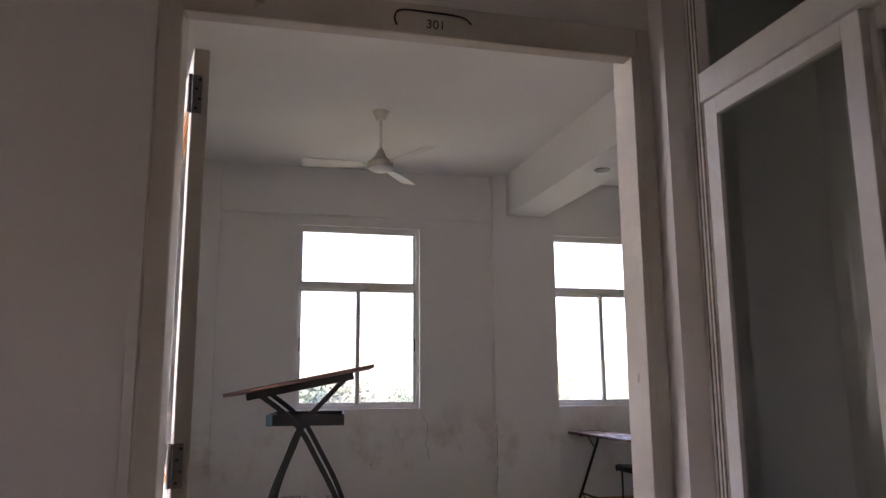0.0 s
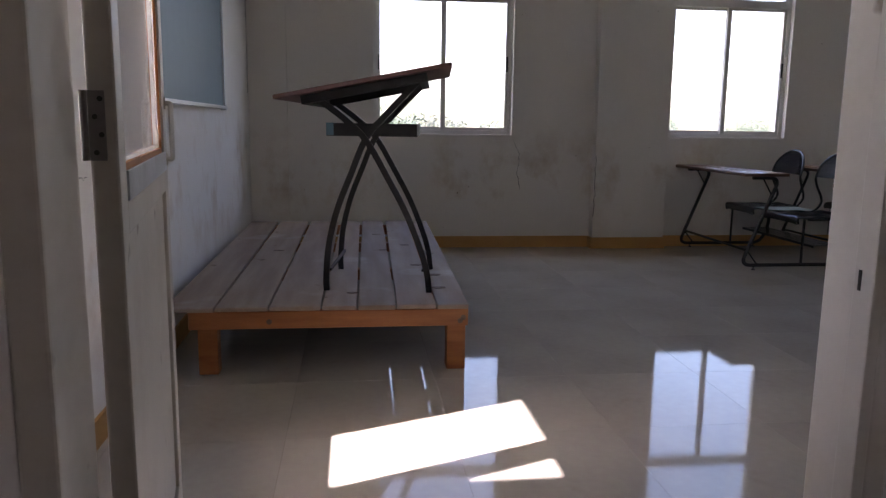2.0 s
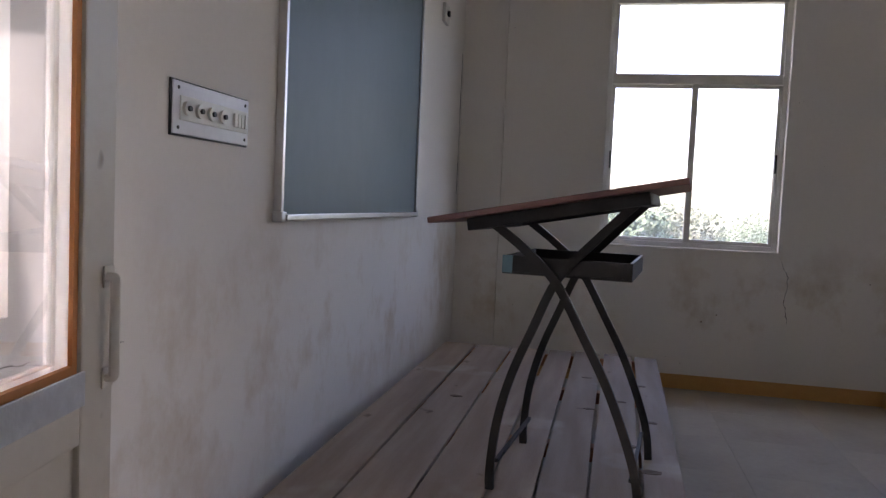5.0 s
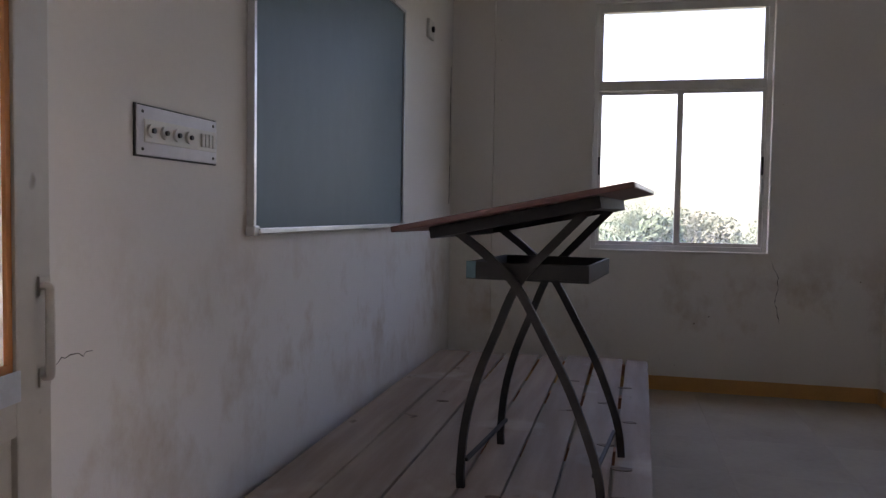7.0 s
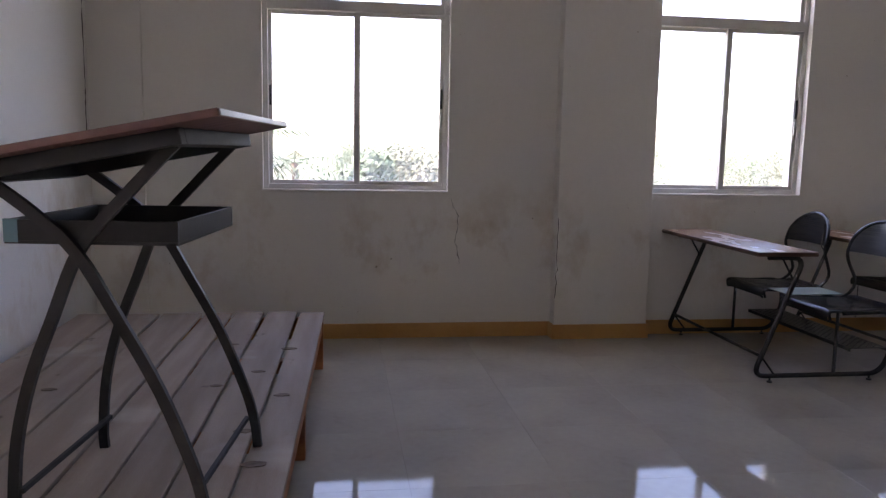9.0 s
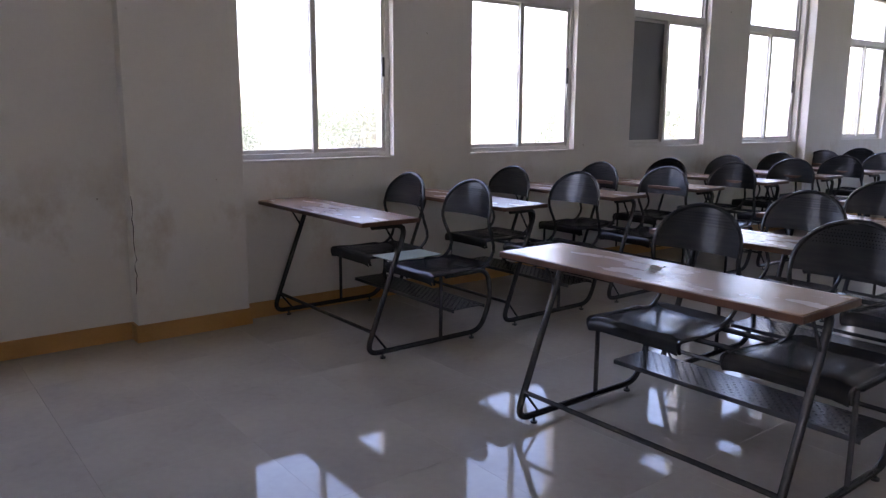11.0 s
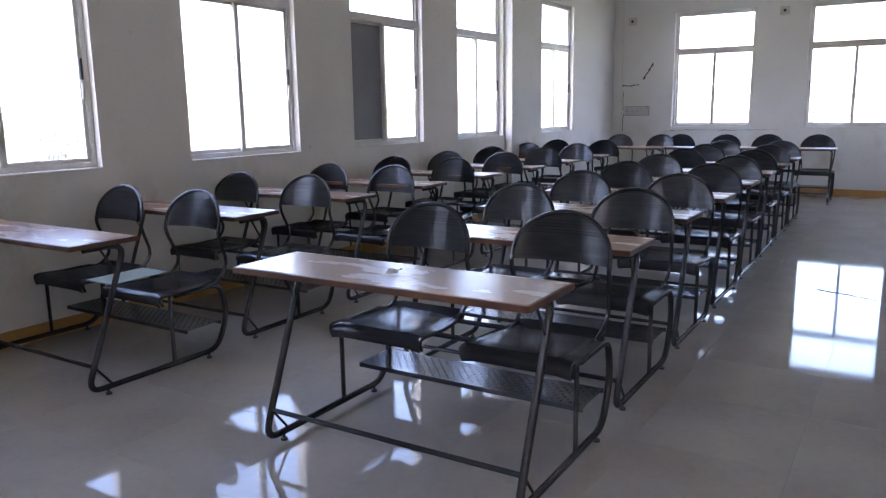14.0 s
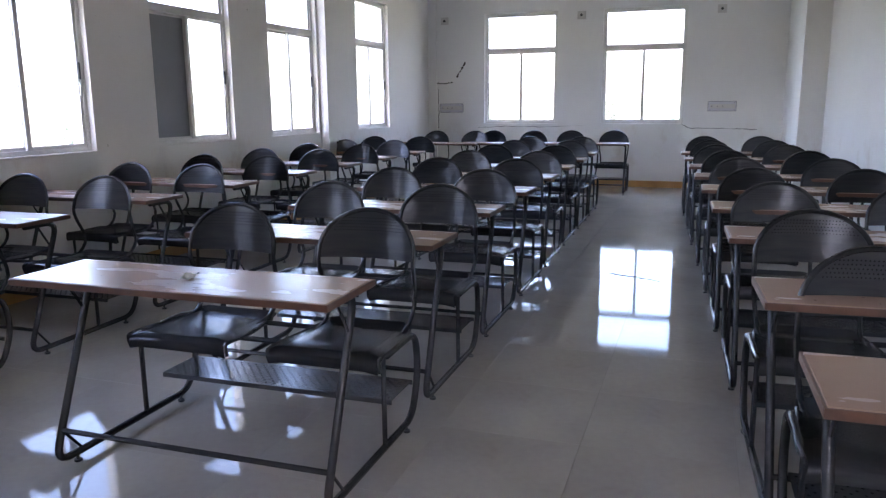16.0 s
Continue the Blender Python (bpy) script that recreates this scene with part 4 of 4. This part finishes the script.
        # backrest: arched sheet inside a bent tube
        def lean(z):
            return 0.965 + 0.05 * max(0, (z - 0.72)) / 0.25
        arch = [(-0.235, 0.725)] + [(-0.235 * math.cos(a), 0.775 + 0.19 * math.sin(a)) for a in np.linspace(0.0, math.pi, 15)] + [(0.235, 0.725)]
        bm = bmesh.new()
        grid = []
        for yy in np.linspace(-0.228, 0.228, 13):
            htop = 0.775 + 0.185 * math.sqrt(max(0, 1 - (yy / 0.235) ** 2))
            grid.append([bm.verts.new((lean(z) + 0.045 * (1 - (yy / 0.235) ** 2), cy + yy, z)) for z in np.linspace(0.744, htop, 6)])
        for g0, g1 in zip(grid, grid[1:]):
            for j in range(5):
                bm.faces.new((g0[j], g0[j + 1], g1[j + 1], g1[j]))
        bmesh.ops.solidify(bm, geom=list(bm.faces), thickness=0.004)
        back = part("backrest", bm, SEAT, d, "arched black sheet backrest", True)
        bm = bmesh.new()
        for i, z in enumerate(np.linspace(0.87, 0.925, 5)):
            half = 0.2 * math.sqrt(max(0.0, 1 - ((z - 0.775) / 0.185) ** 2))
            for yy in np.arange(-half, half, 0.013):
                yy += 0.0065 * (i % 2)
                u, q = lean(z) + 0.045 * (1 - (yy / 0.235) ** 2), 0.0034
                for off in (-0.0052, 0.0052):
                    bm.faces.new([bm.verts.new((u + off, cy + yy + a * q, z + b * q)) for a, b in ((-1, 0), (0, -1), (1, 0), (0, 1))])
        tagged(part("perforation", bm, HOLE, back, "band of small punched holes"), kind="stuff")
        pts = [(0.80, cy - 0.20, 0.425), (0.95, cy - 0.205, 0.44), (1.03, cy - 0.215, 0.53), (0.985, cy - 0.232, 0.66)]
        pts += [(lean(z) + 0.045 * (1 - (a / 0.24) ** 2) * (0.9 if abs(a) < 0.24 else 0), cy + a, z) for a, z in arch]
        pts += [(0.985, cy + 0.232, 0.66), (1.03, cy + 0.215, 0.53), (0.95, cy + 0.205, 0.44), (0.80, cy + 0.20, 0.425)]
        part("back_tube", tube(bmesh.new(), smooth_path(pts, 3), 0.0105, 8), TUBE, back, "bent black tube", True)
    if shelf_between:
        part("middle_plate", boxed(0.56, 0.96, -0.125, 0.125, 0.445, 0.452, 0.002), PALE, d, "pale green plate between the seats")
    return d


HOLE = surface("hole_shadow", (0.01, 0.01, 0.011), 0.95)
HOLE.node_tree.nodes["Principled BSDF"].inputs["Specular IOR Level"].default_value = 0.05
plain = dual_desk("dual_desk", "black tube two-seat school desk with brown laminate top", "rows of school desks")
plated = dual_desk("dual_desk", "black tube school desk with a pale green plate between its seats", "rows of school desks", True)


def put(src, first, x, y, turn):
    m = pose(x, y, 0, 0, 0, turn)
    if first:
        src.matrix_world = m
        return src
    return copy_thing(src, m)


used = {"plain": False, "plated": False}


def desk(x, y, turn, plate=False):
    key = "plated" if plate else "plain"
    ob = put(plated if plate else plain, not used[key], x, y, turn)
    used[key] = True
    return ob


for k, x in enumerate((4.08, 5.16, 6.21, 7.22, 8.25, 9.28, 10.31, 11.34)):      # along the window wall
    desk(x, 8.385 if k == 0 else 8.44, random.uniform(-0.8, 0.8) + 0.3, plate=(k == 0))
for k in range(8):      # beside the aisle
    desk(4.14 + 1.062 * k, 6.0 + 0.022 * k, random.uniform(-0.8, 0.8) + (0.5 if k else 0))
for k, x in enumerate((3.73, 4.62, 5.80, 6.82, 7.83, 8.84, 9.88, 10.9, 11.95)):      # across the aisle
    desk(x, 3.945 - DL / 2 + 0.062 * (x - 3.73), random.uniform(-1, 1) + 2.0, plate=(k in (0, 2)))
for x, y in ((13.6, 8.3), (13.75, 7.3), (13.9, 5.95)):
    desk(x, y, random.uniform(-1.5, 1.5))

bm = bmesh.new()
bmesh.ops.create_grid(bm, x_segments=6, y_segments=5, size=0.035)
for v in bm.verts:
    v.co.z = 0.012 + 0.009 * noise.noise(v.co * 40) + 0.01 * (v.co.x > 0)
    v.co.y *= 0.7
low = min(v.co.z for v in bm.verts)
for v in bm.verts:
    v.co.z -= low
bmesh.ops.solidify(bm, geom=list(bm.faces), thickness=0.0008)
scrap = tagged(new("paper_scrap", mesh_of("paper_scrap", bm, PAPER)), "small crumpled scrap of paper lying on a desk top", "paper scrap")
scrap.location = (4.32, 6.0, DZ + 0.001)

# ---- outside ----
LOW = -9.0
bm = bmesh.new()
bmesh.ops.create_grid(bm, x_segments=40, y_segments=40, size=1500)
for v in bm.verts:
    d = math.hypot(v.co.x, v.co.y)
    v.co.z = LOW + (40 * max(0, 0.35 + noise.noise(v.co * 0.0016)) * min(1, (d - 400) / 500) if d > 400 else 0)
struct("ground", bm, LAND, "dry land with scrub reaching to the horizon", "ground")


def tree(x, y, height, spread, material, label, seed):
    rnd = random.Random(seed)
    t = thing("tree", label, "tree", "trees outside the windows", at=(x, y, LOW))
    bm = bmesh.new()
    tube(bm, smooth_path([(0, 0, -0.2), (0.1 * spread / 3, 0, height * 0.25), (-0.1, 0.1, height * 0.5), (0, 0, height * 0.75)], 4), 0.28, 8, 0.1)
    clumps = []
    for k in range(32):
        a, up = rnd.uniform(0, 6.28), rnd.uniform(0.42, 1.0)
        r = spread * math.sqrt(max(0.05, 1 - ((up - 0.68) / 0.36) ** 2)) * rnd.uniform(0.35, 1.0)
        c = Vector((r * math.cos(a), r * math.sin(a), height * up))
        clumps.append((c, spread * rnd.uniform(0.2, 0.34)))
        tube(bm, smooth_path([(0, 0, height * rnd.uniform(0.3, 0.55)), c * 0.5 + Vector((0, 0, height * 0.28)), c], 3), 0.09, 5, 0.03)
    part("trunk", bm, BARK, t, "branched trunk", True)
    verts, faces = [], []
    for c, r in clumps:
        for i in range(380):
            d = Vector((rnd.gauss(0, 1), rnd.gauss(0, 1), rnd.gauss(0, 0.8))).normalized() * r * rnd.uniform(0.4, 1.0) ** 0.5
            p = c + d
            n = (d.normalized() + Vector((rnd.uniform(-1, 1), rnd.uniform(-1, 1), rnd.uniform(-0.3, 1)))).normalized()
            u = n.orthogonal().normalized()
            w = n.cross(u)
            s = rnd.uniform(0.08, 0.17)
            k = len(verts)
            verts += [p + s * u, p + s * 0.5 * w, p - s * u, p - s * 0.5 * w]
            faces.append((k, k + 1, k + 2, k + 3))
    me = bpy.data.meshes.new("crown")
    me.from_pydata(verts, [], faces)
    me.materials.append(material)
    crown = new("crown", me)
    crown.parent = t
    tagged(crown, "loose crown of small leaves")
    return t


def palm(x, y, height, seed):
    rnd = random.Random(seed)
    t = thing("palm_tree", "coconut palm with drooping fronds outside the windows", "palm tree", at=(x, y, LOW))
    bm = bmesh.new()
    tube(bm, smooth_path([(0, 0, -0.2), (0.2, 0, height * 0.5), (0, 0, height)], 6), 0.2, 8, 0.13)
    part("trunk", bm, BARK, t, "ringed slender trunk", True)
    for k in range(13):
        a, droop = 2 * math.pi * k / 13 + rnd.uniform(-0.2, 0.2), rnd.uniform(0.2, 1.3)
        bm = bmesh.new()
        spine = []
        for i in range(12):
            s = i / 11
            spine.append(Vector((2.6 * s * math.cos(a), 2.6 * s * math.sin(a), height + 1.1 * s * (1.2 - droop) - 1.7 * droop * s * s)))
        tube(bm, spine, 0.03, 4, 0.008)
        side = Vector((-math.sin(a), math.cos(a), 0))
        for i in range(2, 12):
            for sg in (-1, 1):
                p = spine[i]
                tip = p + sg * side * (0.75 - 0.05 * i) + (spine[i] - spine[i - 1]) * 1.5 - Vector((0, 0, 0.28))
                q = (spine[i] - spine[i - 1]) * 0.28
                bm.faces.new([bm.verts.new(v) for v in (p - q, p + q, tip)])
        part("frond", bm, LEAF, t)
    return t


seed = 3
for x, y, top, spread in ((-4.5, 34, 10.2, 3.0), (2.3, 36, 10.9, 2.6), (5.6, 46, 10.9, 3.4), (12, 78, 10.6, 5.0), (22, 95, 10.9, 5.5), (34, 110, 11.4, 6.5), (30, 84, 10.0, 4.8), (48, 120, 11.6, 6.5), (45, 70, 10.6, 5.5), (60, 100, 11.4, 6), (66, 62, 11.8, 5.5), (-12, 60, 10.9, 5), (90, 70, 12, 6), (110, 38, 12.4, 6.5), (95, 16, 11.4, 6), (120, 2, 12.2, 7), (105, -16, 12, 6.5), (130, 60, 13, 8), (75, 130, 12, 8), (5, 90, 11.6, 6)):
    seed += 1
    tree(x, y, top - 1.0, spread, LEAF if seed % 3 else LEAF2, "leafy green tree seen from above its trunk" if seed % 3 else "dusty olive tree with a loose crown", seed)
palm(-1.9, 30, 10.6, 5)
palm(0.1, 31, 9.9, 8)

# ---- floor tiles ----
S = 0.63
tile_bm = boxed(-S / 2 + 0.0005, S / 2 - 0.0005, -S / 2 + 0.0005, S / 2 - 0.0005, -0.0059, 0.0, 0.0003)
tile_me = mesh_of("tile", tile_bm, TILE)
floor_ob = bpy.data.objects["floor"]
cells = []
for i in range(-1, 25):
    for j in range(-5, 8):
        x, y = 0.04 + S * (i + 0.5), 4.65 + S * (j + 0.5)
        if x - S / 2 > EAST or y - S / 2 > NORTH or y + S / 2 < 0.2 or (y + S / 2 < 2.45 and x > 1.8) or x + S / 2 < 0:
            continue
        cells.append((x, y))
for x, y in cells:
    piece("tile", tile_me, floor_ob, pose(x, y, random.uniform(-0.0003, 0.0), random.uniform(-0.01, 0.01), random.uniform(-0.01, 0.01), 90 * random.randrange(4)))
